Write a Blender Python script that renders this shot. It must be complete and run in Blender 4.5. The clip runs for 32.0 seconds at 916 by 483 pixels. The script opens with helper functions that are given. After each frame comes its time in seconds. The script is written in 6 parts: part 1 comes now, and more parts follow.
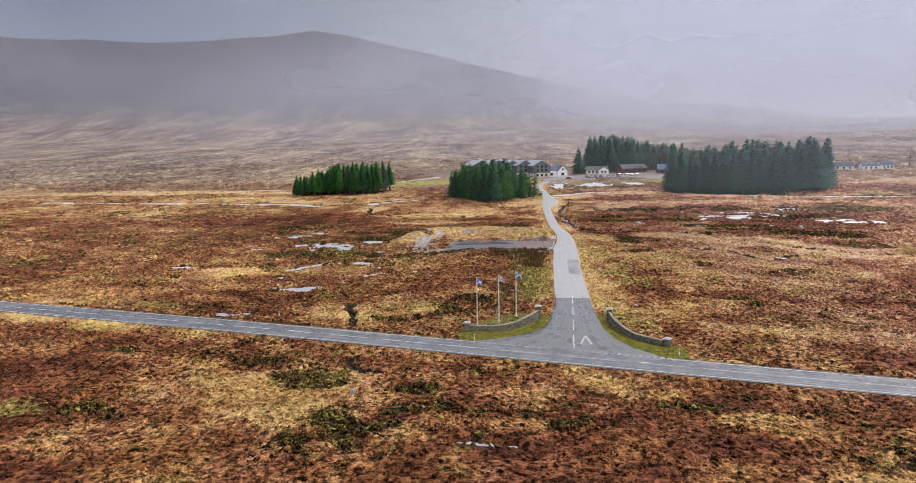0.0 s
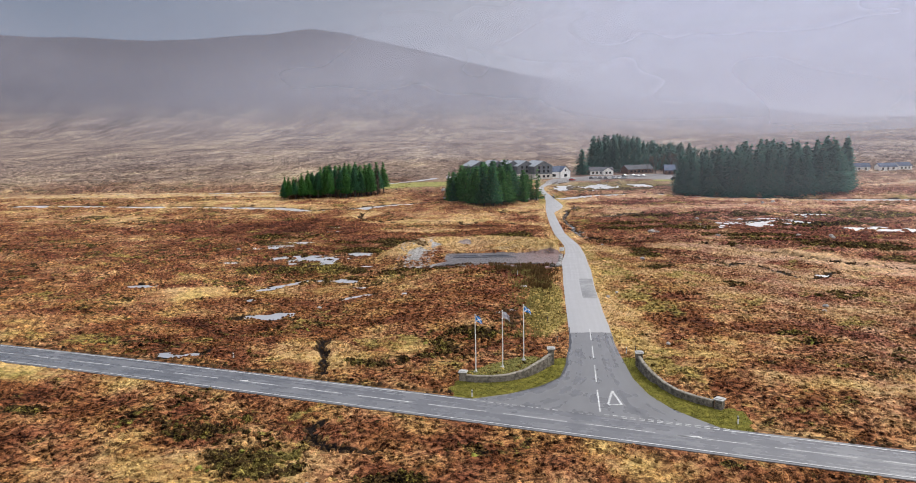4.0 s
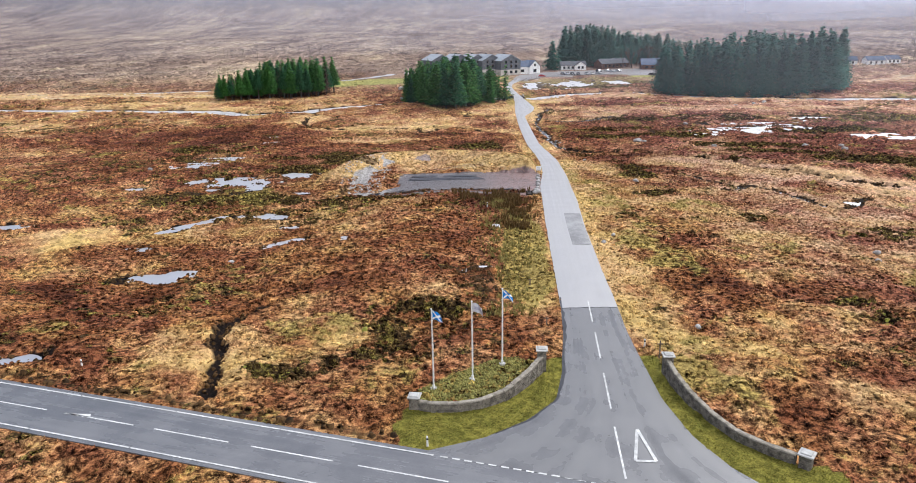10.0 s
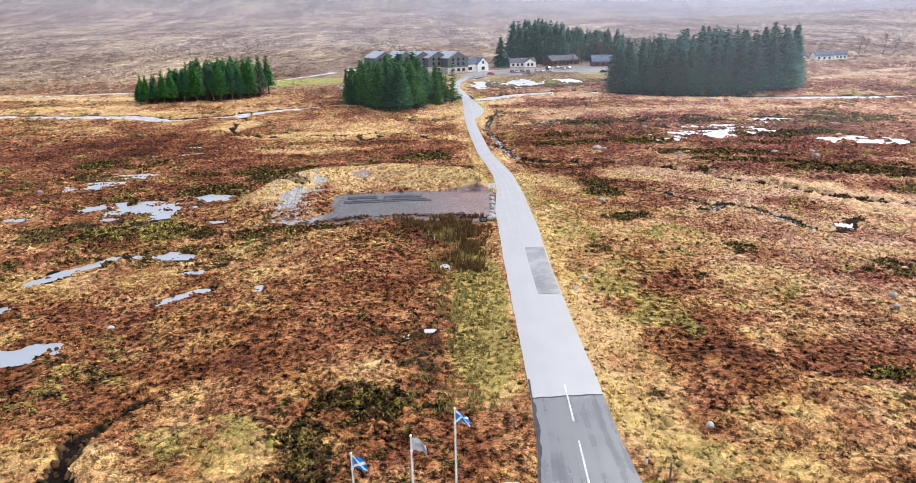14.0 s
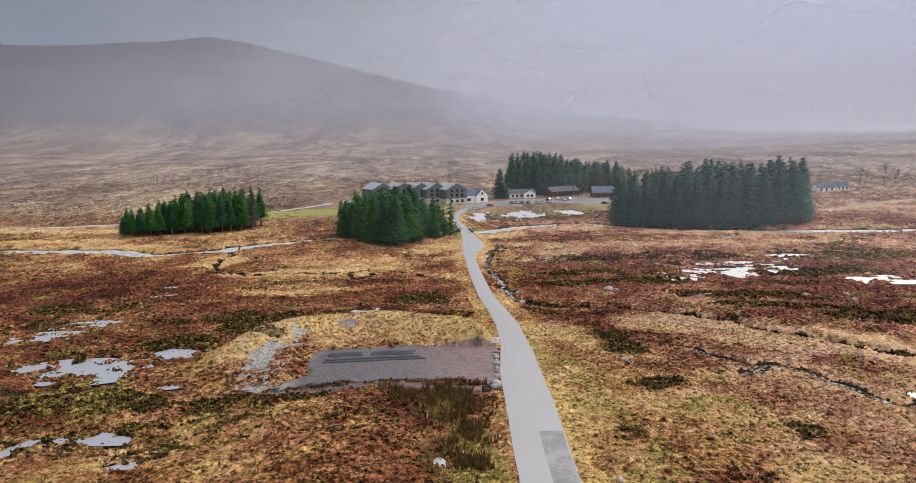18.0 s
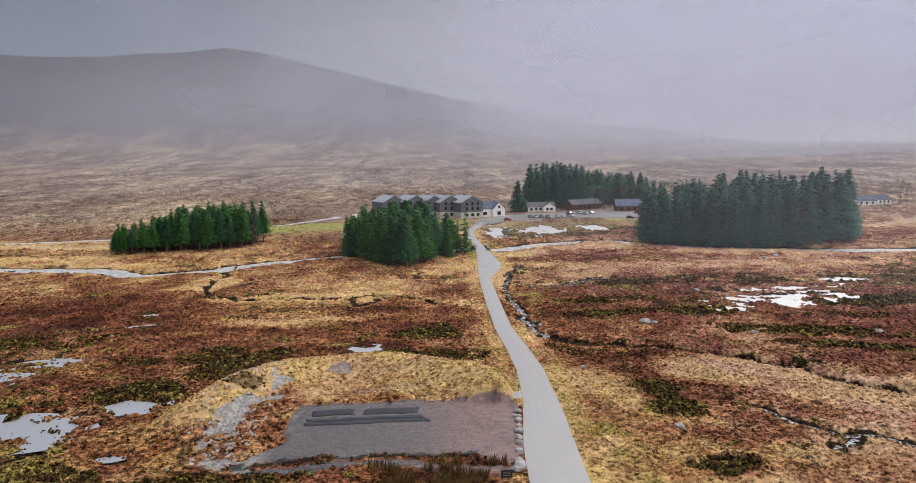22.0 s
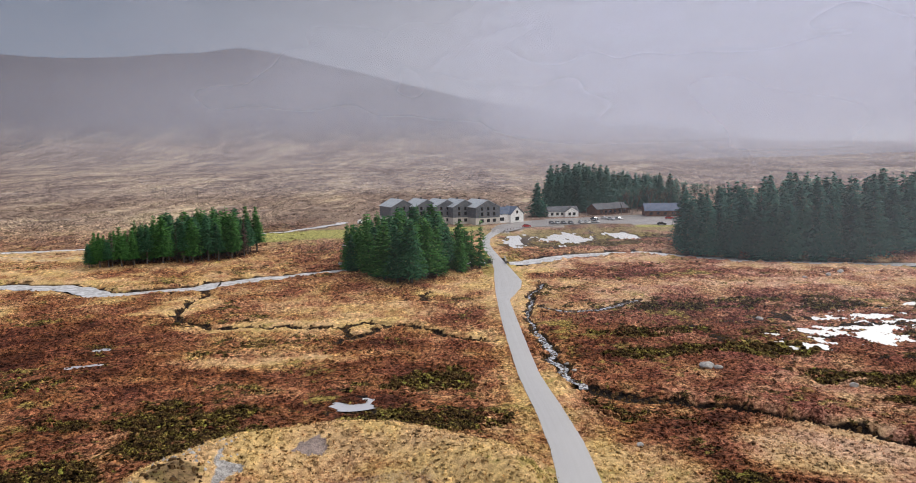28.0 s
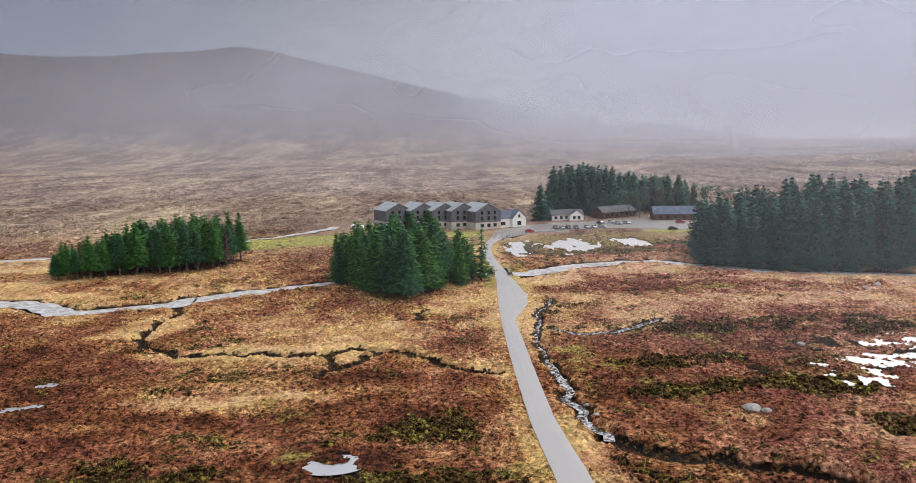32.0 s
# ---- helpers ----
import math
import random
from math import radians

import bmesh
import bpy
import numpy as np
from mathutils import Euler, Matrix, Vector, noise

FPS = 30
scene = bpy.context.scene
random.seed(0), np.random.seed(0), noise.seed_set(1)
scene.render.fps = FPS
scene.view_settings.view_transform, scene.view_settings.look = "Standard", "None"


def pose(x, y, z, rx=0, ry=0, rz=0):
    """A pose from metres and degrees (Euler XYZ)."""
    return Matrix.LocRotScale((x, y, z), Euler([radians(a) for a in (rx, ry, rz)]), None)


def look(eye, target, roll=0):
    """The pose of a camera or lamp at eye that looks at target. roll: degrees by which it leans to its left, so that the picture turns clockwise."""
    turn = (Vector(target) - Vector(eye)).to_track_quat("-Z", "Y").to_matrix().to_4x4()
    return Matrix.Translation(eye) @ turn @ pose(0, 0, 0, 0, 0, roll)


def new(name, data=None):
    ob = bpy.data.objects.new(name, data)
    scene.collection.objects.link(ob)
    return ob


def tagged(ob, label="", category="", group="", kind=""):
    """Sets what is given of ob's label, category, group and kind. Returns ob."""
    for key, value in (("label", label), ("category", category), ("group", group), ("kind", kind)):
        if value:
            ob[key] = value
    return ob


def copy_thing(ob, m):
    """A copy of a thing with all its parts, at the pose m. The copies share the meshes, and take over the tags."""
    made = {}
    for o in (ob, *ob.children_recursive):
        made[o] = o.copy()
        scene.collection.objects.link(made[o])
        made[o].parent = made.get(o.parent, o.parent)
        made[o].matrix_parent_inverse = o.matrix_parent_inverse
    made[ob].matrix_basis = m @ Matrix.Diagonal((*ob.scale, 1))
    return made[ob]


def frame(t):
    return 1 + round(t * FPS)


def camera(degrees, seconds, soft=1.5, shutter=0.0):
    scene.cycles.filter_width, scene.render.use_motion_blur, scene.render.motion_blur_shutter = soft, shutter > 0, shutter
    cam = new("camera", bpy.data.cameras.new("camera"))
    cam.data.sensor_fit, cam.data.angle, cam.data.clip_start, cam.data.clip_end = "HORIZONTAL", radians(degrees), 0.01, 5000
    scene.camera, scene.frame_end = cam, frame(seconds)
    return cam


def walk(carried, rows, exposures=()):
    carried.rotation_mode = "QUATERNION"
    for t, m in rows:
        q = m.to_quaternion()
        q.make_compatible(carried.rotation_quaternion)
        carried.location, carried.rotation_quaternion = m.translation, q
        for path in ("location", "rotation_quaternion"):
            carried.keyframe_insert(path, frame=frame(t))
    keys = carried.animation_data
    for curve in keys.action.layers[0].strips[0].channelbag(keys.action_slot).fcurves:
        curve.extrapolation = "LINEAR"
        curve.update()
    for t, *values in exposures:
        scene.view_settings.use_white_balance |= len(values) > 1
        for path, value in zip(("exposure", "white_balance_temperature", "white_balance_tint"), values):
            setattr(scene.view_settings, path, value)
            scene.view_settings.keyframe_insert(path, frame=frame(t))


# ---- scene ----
cam = camera(67.4, 32.0, soft=0.9)
PATH = [
    (0, (-6.915, -109.8, 29.292), (-7.026, -107.825, 29.001), -1.1),
    (2, (-7.071, -98.992, 29.615), (-7.179, -97.016, 29.323), -1.2),
    (3.5, (-7.315, -90.779, 29.819), (-7.423, -88.804, 29.526), -1.1),
    (5.5, (-7.706, -80.338, 30.095), (-7.812, -78.369, 29.757), -1.1),
    (6, (-7.747, -77.71, 30.118), (-7.845, -75.747, 29.747), -1.1),
    (7.5, (-7.797, -70.023, 30.28), (-7.833, -68.079, 29.812), -1.1),
    (9, (-7.676, -62.27, 30.561), (-7.685, -60.347, 30.01), -1.2),
    (10, (-7.516, -57.052, 30.662), (-7.522, -55.143, 30.067), -1.1),
    (11, (-7.401, -51.815, 30.859), (-7.342, -49.921, 30.217), -1.2),
    (12, (-6.986, -46.442, 30.893), (-6.857, -44.568, 30.206), -1.2),
    (13, (-6.492, -41.075, 30.883), (-6.36, -39.203, 30.192), -1.0),
    (14, (-6.081, -37.226, 31.573), (-5.945, -35.328, 30.96), -1.1),
    (16.5, (-5.078, -25.91, 32.304), (-4.929, -23.949, 31.939), -1.0),
    (17, (-5.057, -24.18, 32.677), (-4.907, -22.212, 32.353), -1.0),
    (19, (-3.862, -13.336, 32.68), (-3.709, -11.356, 32.443), -1.0),
    (21, (-2.926, -3.332, 33.113), (-2.788, -1.35, 32.879), -1.0),
    (22, (-2.493, 2.257, 33.098), (-2.387, 4.241, 32.865), -1.0),
    (23, (-2.056, 6.989, 33.194), (-1.989, 8.975, 32.963), -1.0),
    (24, (-1.64, 11.947, 33.622), (-1.576, 13.932, 33.387), -0.9),
    (26.5, (-1.091, 24.996, 33.65), (-1.027, 26.981, 33.416), -1.0),
    (28, (-0.625, 32.285, 33.705), (-0.562, 34.271, 33.472), -1.1),
    (30, (-0.332, 41.632, 34.396), (-0.266, 43.616, 34.16), -1.2),
    (32, (-0.326, 51.008, 34.843), (-0.257, 52.993, 34.606), -1.2),
]
walk(cam, [(t, look(eye, aim, roll)) for t, eye, aim, roll in PATH], [(0, -0.06, 6300, 10), (5.5, -0.08, 6300, 10), (9, 0.02, 6080, 10), (12, 0.44, 6000, 10), (13.5, 0.40, 5980, 10), (14.5, 0.28, 6050, 10), (16.5, -0.24, 6330, 10), (19, -0.22, 6430, 10), (23, -0.26, 6420, 10), (26.5, -0.23, 6450, 10), (29, -0.16, 6480, 10), (32, -0.15, 6480, 10)])

# ---- light: an overcast day, brighter low to the east ----
scene.world = bpy.data.worlds.new("world")
scene.world.use_nodes = True
wt = scene.world.node_tree
wt.nodes.clear()


def link_world():
    n, l = wt.nodes, wt.links
    out, bg = n.new("ShaderNodeOutputWorld"), n.new("ShaderNodeBackground")
    sky = n.new("ShaderNodeTexSky")
    sky.sky_type, sky.sun_disc = "NISHITA", False
    sky.sun_elevation, sky.sun_rotation = radians(48), radians(40)
    gain = n.new("ShaderNodeVectorMath")
    gain.operation = "SCALE"
    gain.inputs["Scale"].default_value = 0.1
    l.new(sky.outputs[0], gain.inputs[0])
    co = n.new("ShaderNodeTexCoord")
    mp = n.new("ShaderNodeMapping")
    mp.inputs["Scale"].default_value = (1.0, 1.0, 2.6)
    l.new(co.outputs["Generated"], mp.inputs["Vector"])
    cloud = n.new("ShaderNodeTexNoise")
    cloud.inputs["Scale"].default_value, cloud.inputs["Detail"].default_value = 1.6, 3
    l.new(mp.outputs[0], cloud.inputs["Vector"])
    sep = n.new("ShaderNodeSeparateXYZ")
    l.new(co.outputs["Generated"], sep.inputs[0])
    # the cloud deck is thin towards +x and heavy towards -x
    side = n.new("ShaderNodeMath")
    side.operation = "MULTIPLY_ADD"
    side.inputs[1].default_value, side.inputs[2].default_value = 0.72, 0.555
    l.new(sep.outputs[0], side.inputs[0])
    # and somewhat thinner behind, to the south
    south = n.new("ShaderNodeMath")
    south.operation = "MULTIPLY_ADD"
    south.inputs[1].default_value = -0.34
    l.new(sep.outputs[1], south.inputs[0])
    l.new(side.outputs[0], south.inputs[2])
    add = n.new("ShaderNodeMath")
    add.operation = "MULTIPLY_ADD"
    add.inputs[1].default_value = 0.55
    l.new(cloud.outputs[0], add.inputs[0])
    l.new(south.outputs[0], add.inputs[2])
    ramp = n.new("ShaderNodeValToRGB")
    e = ramp.color_ramp.elements
    e[0].position, e[0].color = 0.175, (0.215, 0.255, 0.335, 1)
    e[1].position, e[1].color = 1.0, (1.25, 1.2, 1.15, 1)
    for at, tone in ((0.35, (0.385, 0.395, 0.455)), (0.595, (0.625, 0.615, 0.655))):
        e.new(at).color = (*tone, 1)
    scaled = n.new("ShaderNodeMath")
    scaled.operation = "MULTIPLY"
    scaled.inputs[1].default_value = 0.7
    l.new(add.outputs[0], scaled.inputs[0])
    l.new(scaled.outputs[0], ramp.inputs[0])
    mix = n.new("ShaderNodeMix")
    mix.data_type = "RGBA"
    mix.inputs[0].default_value = 0.93
    l.new(gain.outputs[0], mix.inputs[6])
    l.new(ramp.outputs[0], mix.inputs[7])
    # an overcast sky is two to three times brighter overhead than low down
    up = n.new("ShaderNodeMapRange")
    up.interpolation_type = "SMOOTHSTEP"
    for k, v in (("From Min", 0.25), ("From Max", 0.5), ("To Min", 1.0), ("To Max", 2.0)):
        up.inputs[k].default_value = v
    l.new(sep.outputs[2], up.inputs["Value"])
    low = n.new("ShaderNodeMapRange")
    for k, v in (("From Min", 0.02), ("From Max", 0.23), ("To Min", 1.10), ("To Max", 0.84)):
        low.inputs[k].default_value = v
    l.new(sep.outputs[2], low.inputs["Value"])
    both = n.new("ShaderNodeMath")
    both.operation = "MULTIPLY"
    l.new(up.outputs[0], both.inputs[0])
    l.new(low.outputs[0], both.inputs[1])
    l.new(mix.outputs[2], bg.inputs["Color"])
    l.new(both.outputs[0], bg.inputs["Strength"])
    l.new(bg.outputs[0], out.inputs[0])


link_world()
sun = new("sun", bpy.data.lights.new("sun", "SUN"))
sun.data.energy, sun.data.angle, sun.data.color = 1.5, radians(14), (1.0, 0.95, 0.88)
sun.matrix_world = look((0, 0, 0), (-math.sin(radians(40)) * math.cos(radians(48)), -math.cos(radians(40)) * math.cos(radians(48)), -math.sin(radians(48))))

# ---- the lie of the land ----
BASE_Y = [-4800, 40, 70, 96, 135, 180, 222, 250, 285, 330, 350, 370, 450, 700, 1000, 1500, 2200, 5000]
BASE_Z = [0, 0, -0.2, -1.3, -2.8, -2.6, -1.6, -0.6, 0.6, 1.1, 2.6, 3.5, 5.0, 8.0, 14.0, 36.0, 70.0, 110.0]


def smooth(v, a, b):
    v = np.clip((np.asarray(v, dtype=float) - a) / (b - a), 0, 1)
    return v * v * (3 - 2 * v)


def base_z(x, y):
    """The lie of the land: level at the junction, falling to the burn, rising to the inn and the hills."""
    x, y = np.asarray(x, dtype=float), np.asarray(y, dtype=float)
    z = sum(np.interp(y + o, BASE_Y, BASE_Z) for o in (-8, -4, 0, 4, 8)) / 5
    return z - 1.6 * smooth(abs(x - 6), 16, 50) * smooth(y + 18.45 + 0.309 * x, 8, 40) * (1 - smooth(y, 70, 110))


_table = np.random.RandomState(7).rand(8, 256, 256)


def value_noise(x, y, scale, seed=0):
    """Smooth random values, 0 to 1, with lumps about as wide as scale."""
    u, v = np.asarray(x) / scale + 1000.0, np.asarray(y) / scale + 1000.0
    i, j = np.floor(u).astype(int), np.floor(v).astype(int)
    f, g = u - i, v - j
    f, g = f * f * (3 - 2 * f), g * g * (3 - 2 * g)
    t = _table[seed % 8]
    a, b = t[i % 256, j % 256], t[(i + 1) % 256, j % 256]
    c, d = t[i % 256, (j + 1) % 256], t[(i + 1) % 256, (j + 1) % 256]
    return (a * (1 - f) + b * f) * (1 - g) + (c * (1 - f) + d * f) * g


def fbm(x, y, scale, seed=0, octaves=3):
    return sum(value_noise(x, y, scale / 2 ** k, seed + k) / 2 ** k for k in range(octaves)) / sum(0.5 ** k for k in range(octaves))


def along(points, step):
    """A polyline cut into even steps, with rounded corners."""
    p = np.array(points, dtype=float)
    d = np.r_[0, np.cumsum(np.hypot(*np.diff(p, axis=0).T))]
    s = np.linspace(0, d[-1], max(2, int(d[-1] / step) + 1))
    out = np.stack([np.interp(s, d, p[:, 0]), np.interp(s, d, p[:, 1])], 1)
    for _ in range(2):
        q = out.copy()
        q[1:-1] = (out[:-2] + 2 * out[1:-1] + out[2:]) / 4
        out = q
    return out


def wander(points, step, size, seed):
    """The same with a natural wobble."""
    p = along(points, step)
    k = np.arange(len(p)) * step
    p[:, 0] += (fbm(k, k * 0, 4.5, seed) - 0.5) * 1.6 * size
    p[:, 1] += (fbm(k, k * 0 + 50, 4.5, seed + 1) - 0.5) * 1.6 * size
    return p


def away(x, y, line):
    """Distance of every (x, y) from a polyline, and how far along it (0 to 1) the nearest place is; far places are left at 1e3."""
    far, where = np.full(x.shape, 1e3), np.zeros(x.shape)
    near = (x > line[:, 0].min() - 30) & (x < line[:, 0].max() + 30) & (y > line[:, 1].min() - 30) & (y < line[:, 1].max() + 30)
    px, py = x[near], y[near]
    best, arg = np.full(px.shape, 1e3), np.zeros(px.shape)
    for k in range(len(line) - 1):
        a, b = line[k], line[k + 1]
        ab = b - a
        t = np.clip(((px - a[0]) * ab[0] + (py - a[1]) * ab[1]) / max(ab @ ab, 1e-9), 0, 1)
        d = np.hypot(px - a[0] - t * ab[0], py - a[1] - t * ab[1])
        closer = d < best
        best, arg = np.where(closer, d, best), np.where(closer, (k + t) / (len(line) - 1), arg)
    far[near], where[near] = best, arg
    return far, where


def inside(x, y, poly):
    """Whether (x, y) lies in a polygon."""
    res = np.zeros(x.shape, dtype=bool)
    n = len(poly)
    for k in range(n):
        (x0, y0), (x1, y1) = poly[k], poly[(k + 1) % n]
        if y0 == y1:
            continue
        cross = ((y0 > y) != (y1 > y)) & (x < (x1 - x0) * (y - y0) / (y1 - y0) + x0)
        res ^= cross
    return res


# main road: its centre line, and the far and near edge from it
MAIN = along([(-700, 240), (-400, 120), (-250, 60), (-150, 27.5), (-97, 10.6), (-61, 0.3), (-32.6, -8.4), (-15.3, -13.8), (2.1, -19.2), (22.2, -25.5), (41, -31.2), (100, -49), (250, -95), (700, -235)], 4)
# side road: its two edges from the mouth to the bridge
SIDE_L = [(-10.9, -12.2), (-5.9, -10.4), (-2.2, -7.9), (0.5, -4.8), (1.7, 0), (2.3, 4.1), (3.0, 8), (3.8, 15), (4.9, 30), (6.6, 52), (8.5, 74), (9.0, 80), (10.2, 88), (11.6, 97), (12.9, 113), (13.2, 128), (12.8, 146), (13.3, 168), (14.1, 194), (15.4, 221), (17.6, 249), (18.0, 270), (17.3, 285), (17.2, 300), (18.5, 318), (21.5, 331), (25, 343)]
SIDE_R = [(16.4, -21.0), (13.6, -17.4), (11.8, -14.8), (10.3, -10.8), (9.5, -5.1), (9.6, 2.4), (9.7, 8), (10.3, 16), (11.0, 28), (12.6, 50), (14.2, 66), (14.9, 76), (15.8, 86), (16.6, 97), (17.5, 115), (17.3, 130), (16.5, 146), (16.8, 162), (17.4, 186), (17.8, 205), (22.6, 220), (24.0, 229), (22.9, 247), (21.4, 270), (20.5, 285), (20.4, 300), (21.8, 317), (25, 329), (30, 341)]
LAYBY = [(-25.6, 79.6), (-12.4, 78.5), (3, 78.6), (7.2, 74.4), (9.3, 79), (10.0, 86), (10.9, 96), (9.1, 97.6), (-5, 98.6), (-20.6, 98), (-21.2, 90), (-19.8, 84.6)]
# the pale washed-out track round its end, and the stony strip along its front
WASH = along([(-23.5, 78.6), (-27.4, 80.6), (-29.2, 86.4), (-28.5, 92.8), (-28.2, 97.6), (-25.6, 100.5), (-24.2, 105), (-23.8, 110.2), (-21, 112.6), (-16, 112.5)], 1.0)
STRIP = along([(-25, 78), (-15.7, 76.2), (-4, 76.4), (6, 73.6)], 1.5)
MOUND = along([(-33, 96), (-30, 106), (-24, 113), (-14, 117.5), (-4, 114.5), (4, 107), (9, 100)], 1.5)
CARPARK = [(24, 334), (25, 346), (29, 358), (43, 370), (56, 376), (80, 381), (104, 388), (122, 374), (124, 360), (108, 346), (97, 351), (80, 355), (66, 354), (42, 348), (33, 339)]

# burns and ditches: line, water's width, depth of the bed, whether water shows
STREAMS = [
    ([(-260, 262), (-160, 246), (-119, 240), (-108, 238), (-95, 226.5), (-83, 229), (-70, 234), (-60, 243), (-48, 247), (-37, 252), (-28, 257), (-10, 262), (10, 265), (19, 264), (26, 261), (36, 267), (49, 273), (61, 276.5), (74, 277), (85, 267), (100, 258.5), (123, 250.5), (140, 244), (200, 236), (330, 250)], 7.5, 1.7, True),
    ([(29.4, 227), (26, 216), (22.8, 205), (20.6, 190), (20.1, 178)], 0.7, 0.7, True),
    ([(20.1, 178), (20.5, 160), (21.2, 145), (22.5, 139.5)], 1.5, 0.8, True),
    ([(22.5, 139.5), (26.5, 137), (32, 132.5), (37, 130), (44, 126), (54, 117.5), (64, 102), (76, 88), (100, 70)], 2.3, 1.2, False),
    ([(25.5, 197), (31, 192.5), (39, 193.7), (45, 198), (50, 203)], 1.4, 0.5, True),
    ([(-67, 231), (-64.5, 222), (-64.8, 207), (-65.2, 198), (-60, 192), (-54, 188), (-38, 186), (-24, 184.5), (-21.7, 186), (-18, 188.5), (-13, 185.5), (-6, 184.5), (-2.4, 180), (3, 173.5), (10, 168)], 1.5, 1.2, False),
    ([(-21.7, 186), (-19.4, 177.5), (-22, 170)], 1.2, 1.0, False),
    ([(-13, 185.5), (-14.5, 180), (-17, 176)], 1.2, 1.0, False),
    ([(-9.4, 209), (-4, 211), (-3.4, 217)], 1.1, 0.9, False),
    ([(-30.6, -2.5), (-32.1, 0.6), (-33.3, 6), (-33.3, 11), (-32.6, 16), (-31.6, 21)], 0.5, 0.9, False),
    ([(-26.5, -16.6), (-27, -19.1), (-26.7, -22.3), (-24, -24.5), (-20, -24)], 0.5, 0.8, False),
    ([(44, 92), (48.5, 84), (51.5, 81.5), (54.5, 82.5), (57, 77), (59, 70.5), (60, 63), (64, 64.5), (70, 69)], 0.9, 0.5, True),
    ([(47, 76.5), (47.5, 79.5), (51.5, 81.5)], 0.9, 0.5, True),
    ([(-190, 308), (-140, 318), (-110, 330), (-84, 346), (-64, 361), (-51, 379), (-47, 388)], 5.0, 0.9, True),
]
STREAMS = [(wander(p, 0.9, 2.0 if w < 3 else 2.6, k), w, d, wet) for k, (p, w, d, wet) in enumerate(STREAMS)]

# bog pools: place, half lengths, turn in degrees, how broken up by tussocks
POOLS = [
    (-48.5, 32.5, 3.6, 2.0, 8, 0.9), (-58, 93.5, 8.6, 5.2, -10, 0.75), (-77, 118, 6.5, 3.2, 12, 0.8), (-71.5, 127, 5.4, 4.0, 10, 0.9),
    (-45.2, 102, 4.3, 2.8, 0, 0.3), (-54.5, 60, 6.5, 1.1, 52, 0.6), (-41, 65, 5.5, 1.6, -4, 0.8), (-35.7, 46.7, 2.8, 1.2, 40, 0.4),
    (-26, 47.5, 0.6, 1.6, 10, 0.5), (-5.2, 29.4, 1.6, 0.8, 10, 1.2), (-1.6, 50, 0.5, 1.0, 5, 0.5), (-13.2, 133.6, 3.2, 2.0, 12, 1.3), (-67, 158, 3.2, 1.2, 10, 0.6),
    (-69, 169, 2.8, 1.2, 0, 0.6), (86, 167, 17, 8, 14, 1.05), (99, 181, 12, 5, 10, 1.2), (72, 160, 7, 2.5, 10, 1.2), (122, 148, 9, 5.5, -20, 0.8), (119, 190, 6, 2.5, 0, 0.6),
    (66, 67, 2.6, 1.5, 35, 0.5), (33, 308, 5.8, 20, -8, 0.3), (51, 314, 9.5, 19, -14, 0.5), (78, 320, 5.5, 13, 6, 0.35),
    (-53, 5, 2.6, 1.0, -5, 0.9), (-62, -45, 2.4, 0.8, 10, 0.8), (-9, -46.5, 3.0, 0.5, -8, 0.9), (-41, 84, 1.6, 0.8, 5, 0.9),
    (-37, 56, 3, 0.7, 20, 0.9), (-58, 46, 2.4, 1.2, 0, 0.6), (-87, 60, 4, 1.5, 10, 0.7), (-80, 90, 3, 1.2, 0, 0.7),
]


# pale tracks and gravel bars far out
TRACKS = [(wander(p, 12, 14, k), w) for k, (p, w) in enumerate((
    ([(-420, 540), (-237, 573), (-161, 612), (-72, 649), (-23, 694), (62, 719), (130, 760)], 5), ([(-500, 700), (-300, 760), (-28, 850), (60, 850)], 6), ([(-520, 470), (-330, 500), (-190, 480), (-90, 540), (20, 560)], 4), ([(150, 480), (240, 560), (420, 600)], 5), ([(-700, 860), (-420, 900), (-117, 1035), (80, 1180)], 8), ([(58, 490), (77, 534), (100, 580), (128, 626), (180, 760), (250, 930), (338, 1120), (480, 1390)], 9),
    ([(-300, 300), (-200, 296), (-150, 290), (-128, 285)], 7), ([(-300, 318), (-210, 312), (-140, 303)], 5), ([(-350, 420), (-200, 430), (-90, 470), (40, 520)], 4), ([(200, 300), (260, 330), (340, 350)], 5), ([(-600, 1000), (-300, 980), (-60, 1080)], 9)))]


def pool_level(p):
    return float(base_z(p[0], p[1])) - 0.12


def skyline(azimuth):
    """How high the hills stand above the plain, in degrees, by the direction from the junction (0: +y, to the right positive)."""
    a = [-180, -90, -60, -40, -32, -28, -23.6, -19, -14.8, -11.6, -6.9, -2.1, 2.8, 6.7, 9, 12, 16, 20, 26, 34, 40, 60, 90, 180]
    h = [3, 4, 5, 7.2, 7.5, 7.4, 7.6, 8.0, 8.5, 8.1, 7.2, 5.9, 4.8, 4.1, 3.7, 3.2, 2.5, 1.8, 0.9, 0.5, 0.5, 2.2, 2.5, 3]
    return np.interp(azimuth, a, h)


def main_north(x, y):
    """How far north of the main road's centre line."""
    return y - np.interp(x, MAIN[:, 0], MAIN[:, 1])


def side_at(y):
    l, r = np.array(SIDE_L[5:]), np.array(SIDE_R[5:])
    return np.interp(y, l[:, 1], l[:, 0]), np.interp(y, r[:, 1], r[:, 0])


